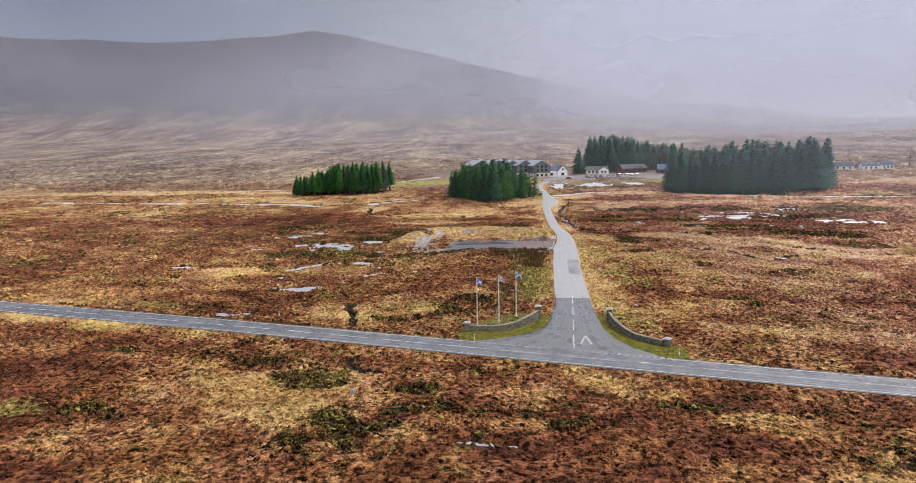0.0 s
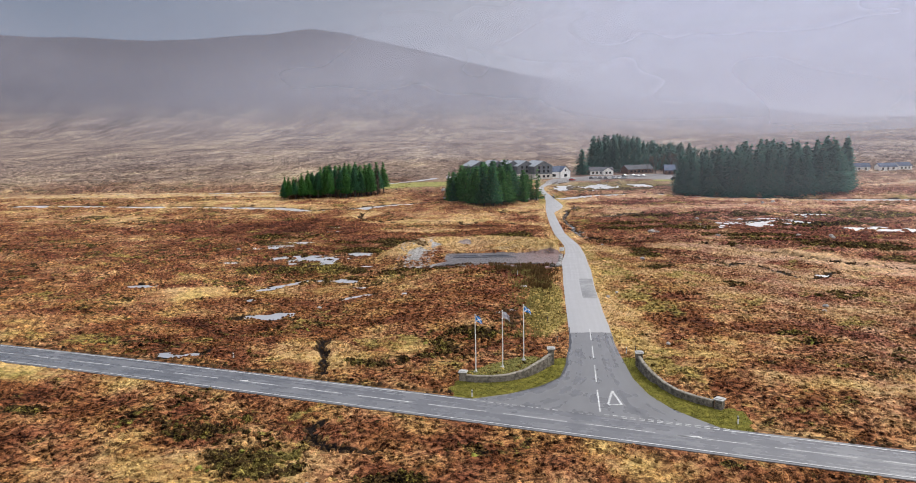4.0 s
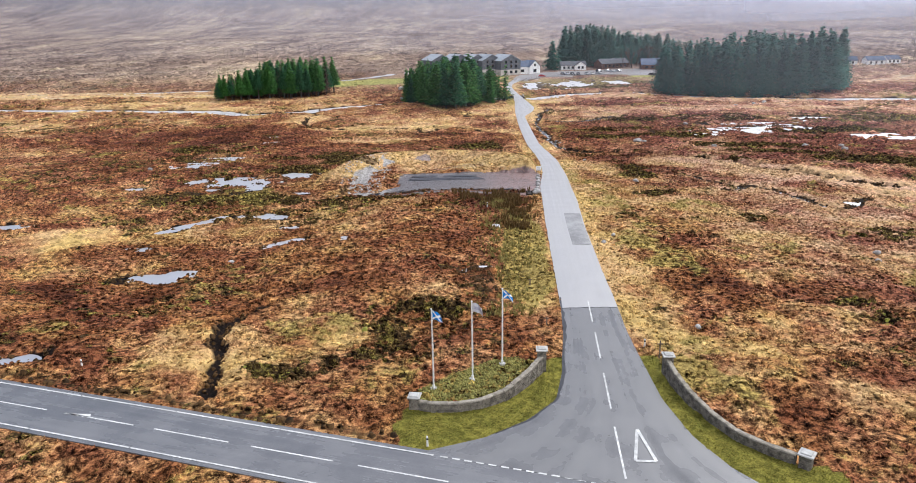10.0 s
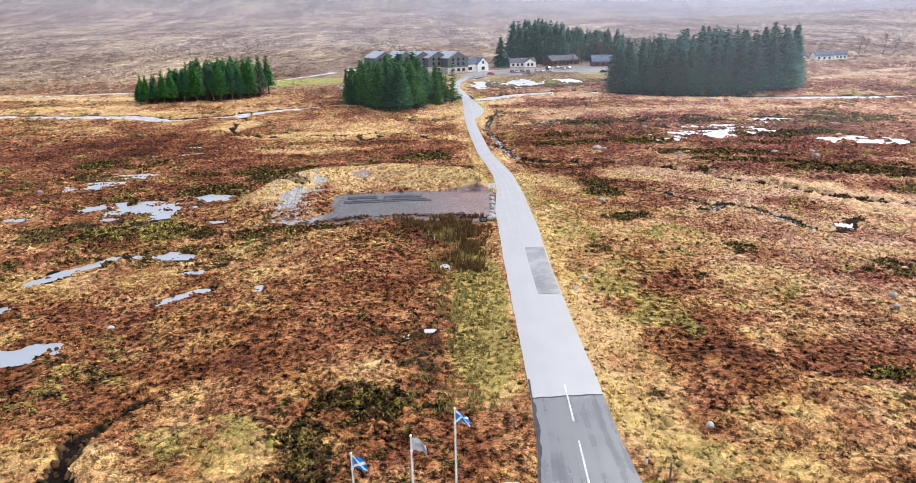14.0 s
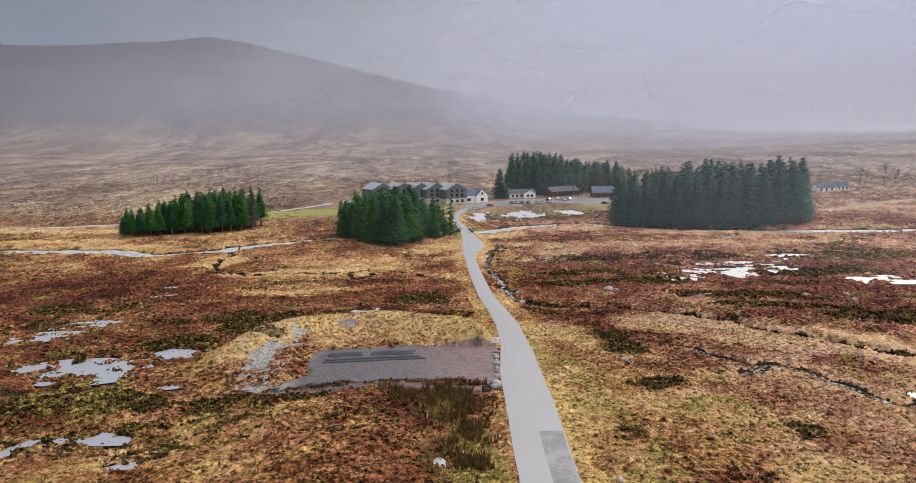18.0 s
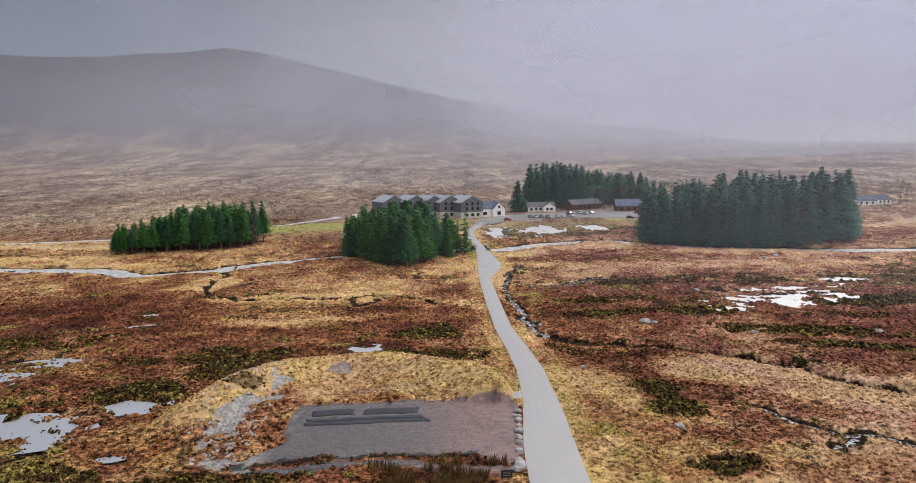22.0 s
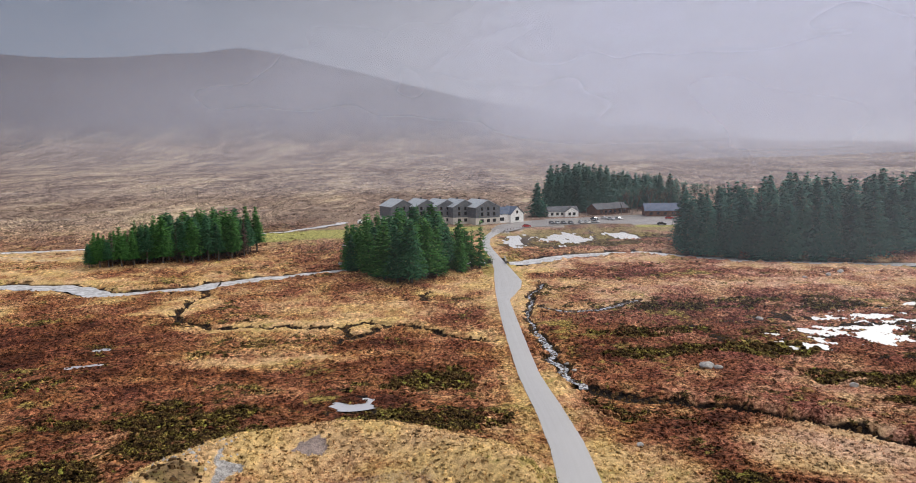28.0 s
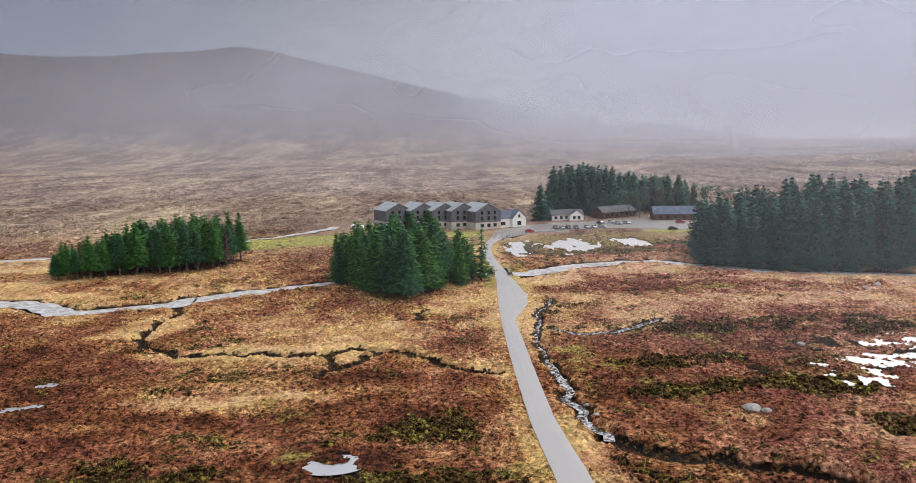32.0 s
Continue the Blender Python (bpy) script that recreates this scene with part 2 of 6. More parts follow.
MOUTH = SIDE_L[:6] + SIDE_R[:6][::-1]


def land(x, y):
    """Height of the ground, and masks for what covers it: straw, heather, moss, peat, gravel, lawn."""
    z0 = base_z(x, y)
    z = z0 + (fbm(x, y, 26, 1) - 0.5) * 1.5 + (fbm(x, y, 7, 3) - 0.5) * 0.75 + (fbm(x, y, 2.0, 5, 2) - 0.5) * 0.55
    r = np.hypot(x, y)
    az = np.degrees(np.arctan2(x - 0, y + 30))
    k = smooth(r, 1700, 3900)
    # a low brown ridge to the north-east
    z = z + np.interp(az, [10, 14, 17, 23.5, 29.5, 35.5, 60], [0, 2, 7, 15, 21, 27, 36]) * np.exp(-(((r - 1450) / 480) ** 2))
    z = z * (1 - k) + (34 + 3900 * np.tan(np.radians(skyline(az))) * (0.97 + 0.06 * fbm(x, y, 500, 2))) * k
    z = z + smooth(r, 500, 1500) * (1 - smooth(r, 3300, 3900)) * (fbm(x, y, 260, 4) - 0.5) * 22
    straw = (fbm(x, y, 34, 2) - 0.5) * 1.3 + (fbm(x, y, 9, 4) - 0.5) * 0.8 - 0.08
    heather = (fbm(x, y, 21, 6) - 0.5) * 1.3 + (fbm(x, y, 6, 1) - 0.5) * 1.0 - 0.22
    moss = (fbm(x, y, 13, 0) - 0.6) * 1.5 + (fbm(x, y, 3.5, 2, 2) - 0.5) * 0.7
    # extra straw in the mid-distance bands, partly haze's lightening put into the cover
    straw = straw + 0.17 * smooth(y, 12, 36) * (1 - smooth(y, 84, 108)) + 0.30 * smooth(y, 160, 215) + 0.2 * smooth(x, 8, 18) * smooth(y, -20, 0) * (1 - smooth(y, 110, 150)) - 0.14 * smooth(-y, -12, 10)
    peat, gravel, lawn = np.zeros(x.shape), np.zeros(x.shape), np.zeros(x.shape)

    def patch(cx, cy, rx, ry, turn=0):
        c, s = math.cos(radians(turn)), math.sin(radians(turn))
        u, v = (x - cx) * c + (y - cy) * s, (y - cy) * c - (x - cx) * s
        return 1 - smooth(np.sqrt((u / rx) ** 2 + (v / ry) ** 2) + (fbm(x, y, 9, 3) - 0.5) * 0.8, 0.65, 1.15)

    north = main_north(x, y)
    # straw-coloured grass
    for cx, cy, rx, ry, turn, k in (
        (-30, 12, 12, 14, 10, 0.45), (-24, 0, 11, 7, -14, 0.1), (-36, 30, 14, 8, 0, 0.3), (22, -47, 26, 11, 0, 0.3), (-36, -27, 16, 5, -16, 0.35), (-14, -26, 10, 3, -16, 0.3), (-38, 7, 8, 8, 0, 0.36), (-24, 50, 24, 24, 0, 0.28), (50, 50, 30, 34, 0, 0.34), (84, 214, 52, 22, 0, 0.34), (40, 204, 24, 16, 0, 0.15), (-14, 21, 6, 3.5, 0, 0.5), (-21, 10, 3, 3, 0, 0.3), (-62, -6, 18, 4, -17, 0.7), (-86, 6, 18, 5, -17, 0.6),
        (22, 88, 9, 34, 6, 0.48), (16, 48, 6, 26, 4, 0.55), (13, 20, 4.5, 22, 2, 0.75), (30, 66, 9, 6, 20, 0.4), (38, 45, 7, 5, 0, 0.5), (33, 26, 9, 4, 10, 0.55), (30, 12, 10, 5, 20, 0.6), (19, 1, 9, 5, -15, 0.6), (28, -6, 12, 4, -17, 0.6), (48, -12, 16, 5, -17, 0.5),
        (62, 98, 32, 8.5, -30, 0.95), (47, 112, 15, 9, -30, 0.75), (86, 74, 16, 7, -40, 0.7),
        (-66, 206, 11, 9, 20, 0.9), (-36, 187, 30, 5, 4, 0.7), (-14, 194, 18, 12, 0, 0.65), (-1, 178, 9, 9, 0, 0.6), (-32, 157, 16, 4, 3, 0.5), (-58, 147, 11, 3.5, 0, 0.45), (5, 222, 9, 12, 0, 0.7), (-13, 161, 14, 3, 0, 0.5),
        (30, 251, 12, 9, 0, 0.9), (62, 262, 34, 9, 4, 0.75), (45, 144, 12, 5, -25, 0.2), (24, 108, 6, 16, 8, 0.4), (18, 122, 4, 26, 0, 0.5), (4, 110, 6, 6, -20, 0.6), (9, 145, 4.5, 40, 0, 0.5), (20, 196, 4, 30, 0, 0.5),
        (-44, -31, 9, 6, 0, 0.6), (-34, -36, 7, 4, 0, 0.5), (-7, -42, 6, 3, 0, 0.5), (12, -31, 10, 3, -15, 0.55), (-15, -45, 6, 4, 0, 0.4), (-4, -32, 6, 3, 0, 0.4), (21, -41, 7, 4, 0, 0.5), (-50, -45, 10, 5, 0, 0.5), (-20, -27, 6, 2.5, -15, 0.4), (-12, 106, 22, 7, 0, 0.7),
        (15.5, -6, 5, 7, 0, 0.7), (24, 4, 8, 5, 0, 0.4), (-72, 52, 10, 6, 0, 0.6), (-150, 250, 60, 16, 0, 0.6), (-210, 300, 90, 14, 0, 0.7), (1.4, 38, 3.6, 30, -4, 0.45), (-100, 268, 40, 8, 10, 0.5), (140, 240, 60, 7, 0, 0.5)):
        p = patch(cx, cy, rx, ry, turn)
        straw += 0.8 * k * p
        heather -= 0.7 * k * p
    # deep red deer grass
    for cx, cy, rx, ry, turn, k in (
        (-46, 45, 10, 7, 0, 0.15), (-11, 36, 8, 8, 0, 0.1), (-105, 172, 40, 22, 0, 0.3), (-78, 182, 26, 12, 0, 0.25), (-54, 146, 30, 9, 0, 0.3), (-64, 91, 10, 12, 0, 0.3), (20, 10, 4.5, 7, 10, 0.6), (23, 24, 6, 8, 10, 0.7),
        (-18, 151, 34, 5, 0, 0.4), (-72, 160, 30, 9, 0, 0.22), (-60, 238, 20, 7, 20, 0.3), (50, 238, 26, 9, 0, 0.5), (90, 232, 34, 10, 0, 0.6), (104, 205, 30, 10, 0, 0.4), (44, 110, 5, 4, 0, 0.5), (42, 121, 7, 3, -30, 0.6), (-12, 130, 26, 8, 0, 0.4), (40, -40, 12, 8, 0, 0.3), (-70, -40, 14, 10, 0, 0.3), (24, 220, 12, 10, 0, 0.3), (66, 190, 26, 12, 0, 0.25), (-45, 75, 30, 16, 0, 0.2)):
        p = patch(cx, cy, rx, ry, turn)
        straw -= 0.85 * k * p
        heather -= 0.25 * k * p
    # dark heather
    for cx, cy, rx, ry, turn, k in (
        (-16, 12, 11, 8, 10, 0.45), (-14.5, 4.5, 5.5, 3, 10, 0.45), (-26, 1, 4, 2, 0, 0.7), (-7, 19, 8, 5, 0, 0.5), (-50, 77, 12, 5, 0, 0.55), (-36, 64, 16, 7, 0, 0.5), (-26, 75, 18, 4, 0, 0.6), (-66, 78, 10, 6, 0, 0.5), (-43, 37, 4, 2, 0, 0.3), (-14, 62, 6, 4, 0, 0.3),
        (31, 73, 6, 3.5, 0, 0.95), (19.5, 56, 4, 3, 0, 0.8), (31, 45, 5, 4, 0, 0.7), (38, 55, 7, 3, 10, 0.7), (58, 46, 9, 5, 0, 0.8), (48, 36, 5, 3, 0, 0.6), (30, 26, 3, 2, 0, 0.5), (15.5, 15, 1.8, 1.4, 0, 0.8), (24, 13, 4, 2.5, 0, 0.6), (38, 15, 6, 4, 0, 0.8), (21, -0.5, 2.2, 1.2, 0, 0.9), (27, 0, 3, 1.5, 0, 0.8),
        (60, 157, 16, 5, -4, 0.9), (40, 156, 10, 4, 0, 0.7), (110, 162, 20, 7, 0, 0.9), (95, 148, 14, 4, -10, 0.6), (93, 104, 14, 6, -30, 0.8), (96, 86, 9, 5, -30, 0.7), (68, 138, 14, 6, -25, 0.6), (80, 134, 20, 5, -25, 0.6), (31, 101, 6, 3.5, 0, 0.8), (32, 91, 5, 3, 0, 0.8), (61, 112, 5, 2, -30, 0.4), (76, 122, 20, 3, -32, 0.5),
        (-16, 127, 34, 8, 0, 0.22), (-24, 3, 5, 2.5, 0, 0.6), (-18, 143, 26, 5, 0, 0.5), (-3, 126, 14, 5, 0, 0.7), (-46, 130, 22, 7, 0, 0.3), (-76, 146, 22, 7, 0, 0.5), (-62, 189, 8, 4, 0, 0.3), (-32, 247, 12, 6, 15, 0.5), (44, 217, 14, 6, 0, 0.4), (56, 198, 16, 8, 0, 0.5), (46, 172, 15, 4, 0, 0.6), (80, 195, 30, 8, 0, 0.5), (140, 190, 40, 14, 0, 0.5),
        (-30, -28, 7, 3, 0, 0.8), (-17, -32, 4, 2, 0, 0.8), (-63, -15.5, 4, 2, 0, 0.7), (-21, -43, 6, 2.5, 0, 0.4), (-15, -38, 4, 2, 0, 0.35), (-53, -38, 6, 3, 0, 0.7), (-4, -38, 5, 2.5, 0, 0.35), (4, -42, 7, 3, 0, 0.35), (-11, -25, 4, 1.6, -15, 0.6), (13, -38, 5, 2.5, 0, 0.35), (-36, -22, 8, 2, -15, 0.5), (34, -50, 12, 5, 0, 0.3),
        (2.2, 64, 2.4, 9, -6, 0.5), (-9, 69, 15, 4, 0, 0.35), (56, 296, 38, 9, 0, 1.0), (60, 318, 42, 14, 0, 1.0), (-30, 118, 14, 5, 0, 0.5), (-46, 108, 8, 8, 0, 0.4), (0, 146, 6, 5, 0, 0.4)):
        heather += 1.05 * k * patch(cx, cy, rx, ry, turn)
    # moss and rushes
    for cx, cy, rx, ry, turn, k in ((1.8, 38, 2.8, 28, -4, 1.1), (-5, -1.5, 7, 3.2, 25, 1.2), (-20, 62, 20, 7, 0, 0.1), (19, 62, 6, 40, 5, 0.4), (-13, -38, 5, 3, 0, 0.6), (-22, 12, 10, 5, 0, 0.25), (-14, 128, 24, 8, 0, 0.25), (-52, 80, 14, 8, 0, 0.3), (-50, 345, 40, 14, 0, 1.0), (15, 342, 14, 9, 0, 1.0), (100, 338, 24, 6, -12, 1.1), (60, 340, 26, 5, 5, 0.6), (56, 322, 40, 16, 0, 0.6), (60, 336, 44, 6, 4, 0.7), (15.5, 262, 2.5, 30, 0, 0.7), (24, 250, 2.5, 22, 0, 0.7)):
        moss += k * patch(cx, cy, rx, ry, turn)
    # the bank behind the lay-by
    d, _ = away(x, y, MOUND)
    rise = np.exp(-((d / 5.2) ** 2))
    z, straw, heather = z + 2.9 * rise, straw + 1.1 * smooth(rise, 0.15, 0.6), heather - 1.1 * smooth(rise, 0.1, 0.5)
    # the lay-by
    lay = inside(x + (fbm(x, y, 3, 2) - 0.5) * 2.2, y + (fbm(x, y, 3, 4) - 0.5) * 2.2, LAYBY)
    z = np.where(lay, z0 + 0.02 + (fbm(x, y, 1.5, 2) - 0.5) * 0.06, z)
    gravel = np.where(lay, 1.0, gravel)
    d, at = away(x, y, WASH)
    wash = 1 - smooth(d + (fbm(x, y, 2.6, 5) - 0.5) * 3.2, 1.0, np.interp(at, [0, 0.2, 0.5, 0.65, 1], [1.9, 2.5, 2.2, 1.5, 1.3]))
    gravel = np.maximum(gravel, 0.85 * wash * smooth(fbm(x, y, 2.2, 6, 2), 0.34, 0.5))
    z = z - 0.25 * wash
    d, _ = away(x, y, STRIP)
    gravel = np.maximum(gravel, 0.7 * (1 - smooth(d + (fbm(x, y, 2, 3) - 0.5) * 1.6, 0.3, 1.2)))
    front = np.interp(x, [-25.6, -12.4, 3], [79.4, 78.3, 78.4])
    peat = np.maximum(peat, 0.95 * np.where((x > -25.5) & (x < 3.5), 1 - smooth(abs(y - front + (fbm(x, y, 1.6, 4) - 0.5) * 1.2), 0.2, 0.75), 0))
    peat = np.maximum(peat, np.maximum(0.6 * patch(-29.4, 103.2, 3.4, 3.0, 0), 0.55 * patch(-31.8, 84, 1.4, 4.5, 8)) * (1 - wash))
    gravel = np.maximum(gravel, 0.42 * patch(-8, 104, 9, 3.0, 0))
    # the inn's yard
    yard = inside(x, y, CARPARK)
    flat = smooth(y, 325, 345) * (1 - smooth(y, 400, 440)) * smooth(x, -60, -40) * (1 - smooth(x, 130, 160))
    z = z * (1 - flat) + z0 * flat
    gravel = np.where(yard, 0.9, gravel)
    # streams
    for line, w, depth, wet in STREAMS:
        d, _ = away(x, y, line)
        wide = w / 2 * (0.75 + 0.5 * value_noise(x, y, 4, 2)) if w > 2 else w / 2 * (0.35 + 1.3 * value_noise(x, y, 2.2, 2))
        cut = 1 - smooth(d, wide, wide + 0.9 + 0.15 * w)
        z = z * (1 - cut) + (z0 - depth) * cut
        peat = np.maximum(peat, 1 - smooth(d + (fbm(x, y, 1.8, 3, 2) - 0.5) * 1.5, wide + 0.25, wide + 0.75 + 0.12 * w))
        straw = straw + 0.25 * (1 - smooth(d, wide + 0.8, wide + 4.5)) * (w > 0.75)
    # pools
    for p in POOLS:
        cx, cy, rx, ry, turn, rough = p
        box = (abs(x - cx) < 2 * max(rx, ry)) & (abs(y - cy) < 2 * max(rx, ry))
        if not box.any():
            continue
        bx, by = x[box], y[box]
        c, s = math.cos(radians(turn)), math.sin(radians(turn))
        u, v = (bx - cx) * c + (by - cy) * s, (by - cy) * c - (bx - cx) * s
        e = np.sqrt((u / rx) ** 2 + (v / ry) ** 2)
        f = 1 - e + rough * ((fbm(bx, by, 4.5, 5, 2) - 0.5) * 3.4 + (fbm(bx, by, 1.9, 1, 2) - 0.5) * 3.9) + 0.06 * rough
        want = pool_level(p) + np.clip(-f * 1.0, -0.35, 0.22)
        k = 1 - smooth(e, 1.5, 1.95)
        z[box] = z[box] * (1 - k) + want * k
        peat[box] = np.maximum(peat[box], smooth(f, -0.14, 0.02) * 0.9)
    # wet hollows beside the side road
    peat = np.maximum(peat, np.maximum(0.5 * patch(-5, 26, 2.2, 6, 0), 0.55 * patch(-4, 18.5, 1.2, 0.9, 0)))
    # lawn before the gate walls
    green = inside(x, y, [(-13.4, -9.2), (-12.2, -5.4), (-5.9, -5.6), (-1.3, -1.6), (0, 2.6), (3.5, 3), (3, -3), (0, -7), (-5, -11), (-11, -13)])
    green |= inside(x, y, [(8, 3.5), (11, 3.2), (11.6, -5.7), (13, -10), (17, -14.4), (19.6, -15.2), (18.6, -22), (12, -19), (8, -10)])
    lawn = np.where(green, 1.0, lawn)
    lawn = np.maximum(lawn, np.maximum(patch(6, 349, 17, 6, 0), np.maximum(patch(106, 343, 20, 5, -14), 0.75 * patch(-58, 340, 36, 15, 14))))
    z = np.where(green, z0 + 0.05 + (fbm(x, y, 1.5, 2) - 0.5) * 0.1, z)
    for line, w in TRACKS:
        d, _ = away(x, y, line)
        straw = straw + 0.9 * (1 - smooth(d, w * 0.4, w))
        heather = heather - 1.0 * (1 - smooth(d, w * 0.4, w * 1.5))
        gravel = np.maximum(gravel, 0.5 * (1 - smooth(d, w * 0.15, w * 0.45)))
    # road verges and beds
    edge_l, edge_r = side_at(y)
    off = np.maximum(edge_l - x, x - edge_r)
    on = (y > 3) & (y < 340)
    near = np.where(on, 1 - smooth(off, 0.3, 3.5), 0)
    z = z * (1 - near) + z0 * near
    verge = np.where(on, 1 - smooth(off + (fbm(x, y, 3, 1) - 0.5) * 3, 1.5, 5), 0)
    straw, moss = straw + 0.42 * verge, moss + 0.2 * verge * (x < 10)
    heather = heather - 0.5 * verge
    z = np.where((on & (off < 0.15)) | inside(x, y, MOUTH), z0 - 0.05, z)
    near = 1 - smooth(abs(north), 3.2, 6.5)
    z = z * (1 - near) + z0 * near
    straw = straw + 0.35 * (1 - smooth(abs(north), 4, 9)) * (lawn == 0)
    peat = np.maximum(peat, 0.6 * (1 - smooth(abs(north - 4.2 + (fbm(x, y, 5, 2) - 0.5) * 1.0), 0.2, 1.1)) * (lawn == 0) * ~((x > -13) & (x < 19)))
    z = np.where(abs(north) < 3.45, z0 - 0.05, z)
    return z, straw, heather, moss, peat, gravel, lawn

# ---- materials ----
def shader(name, rough=0.8, metal=0.0):
    m = bpy.data.materials.new(name)
    m.use_nodes = True
    b = m.node_tree.nodes["Principled BSDF"]
    b.inputs["Roughness"].default_value, b.inputs["Metallic"].default_value = rough, metal
    b.inputs["Specular IOR Level"].default_value = 0.5 if rough < 0.5 else 0.2
    return m, m.node_tree.nodes, m.node_tree.links, b


def noise_node(n, l, co, scale, detail=4.0, rough=0.55, stretch=None):
    if stretch:
        mp = n.new("ShaderNodeMapping")
        mp.inputs["Scale"].default_value = stretch
        l.new(co, mp.inputs["Vector"])
        co = mp.outputs[0]
    t = n.new("ShaderNodeTexNoise")
    t.inputs["Scale"].default_value, t.inputs["Detail"].default_value, t.inputs["Roughness"].default_value = scale, detail, rough
    l.new(co, t.inputs["Vector"])
    return t.outputs[0]


def maths(n, l, op, a, b=0.0, c=None):
    t = n.new("ShaderNodeMath")
    t.operation = op
    for k, v in enumerate((a, b, c)):
        if v is None:
            continue
        if isinstance(v, (int, float)):
            t.inputs[k].default_value = v
        else:
            l.new(v, t.inputs[k])
    return t.outputs[0]


def step_node(n, l, v, a, b, lo=0.0, hi=1.0):
    t = n.new("ShaderNodeMapRange")
    t.interpolation_type = "SMOOTHSTEP"
    for k, w in (("From Min", a), ("From Max", b), ("To Min", lo), ("To Max", hi)):
        t.inputs[k].default_value = w
    l.new(v, t.inputs["Value"])
    return t.outputs[0]


def blend(n, l, f, a, b, mode="MIX"):
    t = n.new("ShaderNodeMix")
    t.data_type, t.blend_type = "RGBA", mode
    for k, v in ((0, f), (6, a), (7, b)):
        if isinstance(v, (int, float)):
            t.inputs[k].default_value = v
        elif isinstance(v, tuple):
            t.inputs[k].default_value = (*v, 1)
        else:
            l.new(v, t.inputs[k])
    return t.outputs[2]


def bump(n, l, b, height, strength, distance):
    t = n.new("ShaderNodeBump")
    t.inputs["Strength"].default_value, t.inputs["Distance"].default_value = strength, distance
    l.new(height, t.inputs["Height"])
    l.new(t.outputs[0], b.inputs["Normal"])


def place(n):
    return n.new("ShaderNodeNewGeometry").outputs["Position"]


def mottled(name, dark, light, scale=3.0, rough=0.8, metal=0.0, grain=30.0, relief=0.3, depth=0.02, local=False, detail=5.0):
    """A surface whose colour wanders between two tones at two scales, with fine relief."""
    m, n, l, b = shader(name, rough, metal)
    co = n.new("ShaderNodeTexCoord").outputs["Object"] if local else place(n)
    big, fine = noise_node(n, l, co, scale, detail), noise_node(n, l, co, grain, 3.0)
    f = maths(n, l, "ADD", maths(n, l, "MULTIPLY", big, 0.65), maths(n, l, "MULTIPLY", fine, 0.35))
    c = blend(n, l, step_node(n, l, f, 0.32, 0.68), dark, light)
    info = n.new("ShaderNodeObjectInfo")
    c = blend(n, l, 1.0, c, blend(n, l, info.outputs["Random"], (0.86, 0.86, 0.86), (1.12, 1.12, 1.12)), "MULTIPLY")
    l.new(c, b.inputs["Base Color"])
    if relief:
        bump(n, l, b, f, relief, depth)
    return m


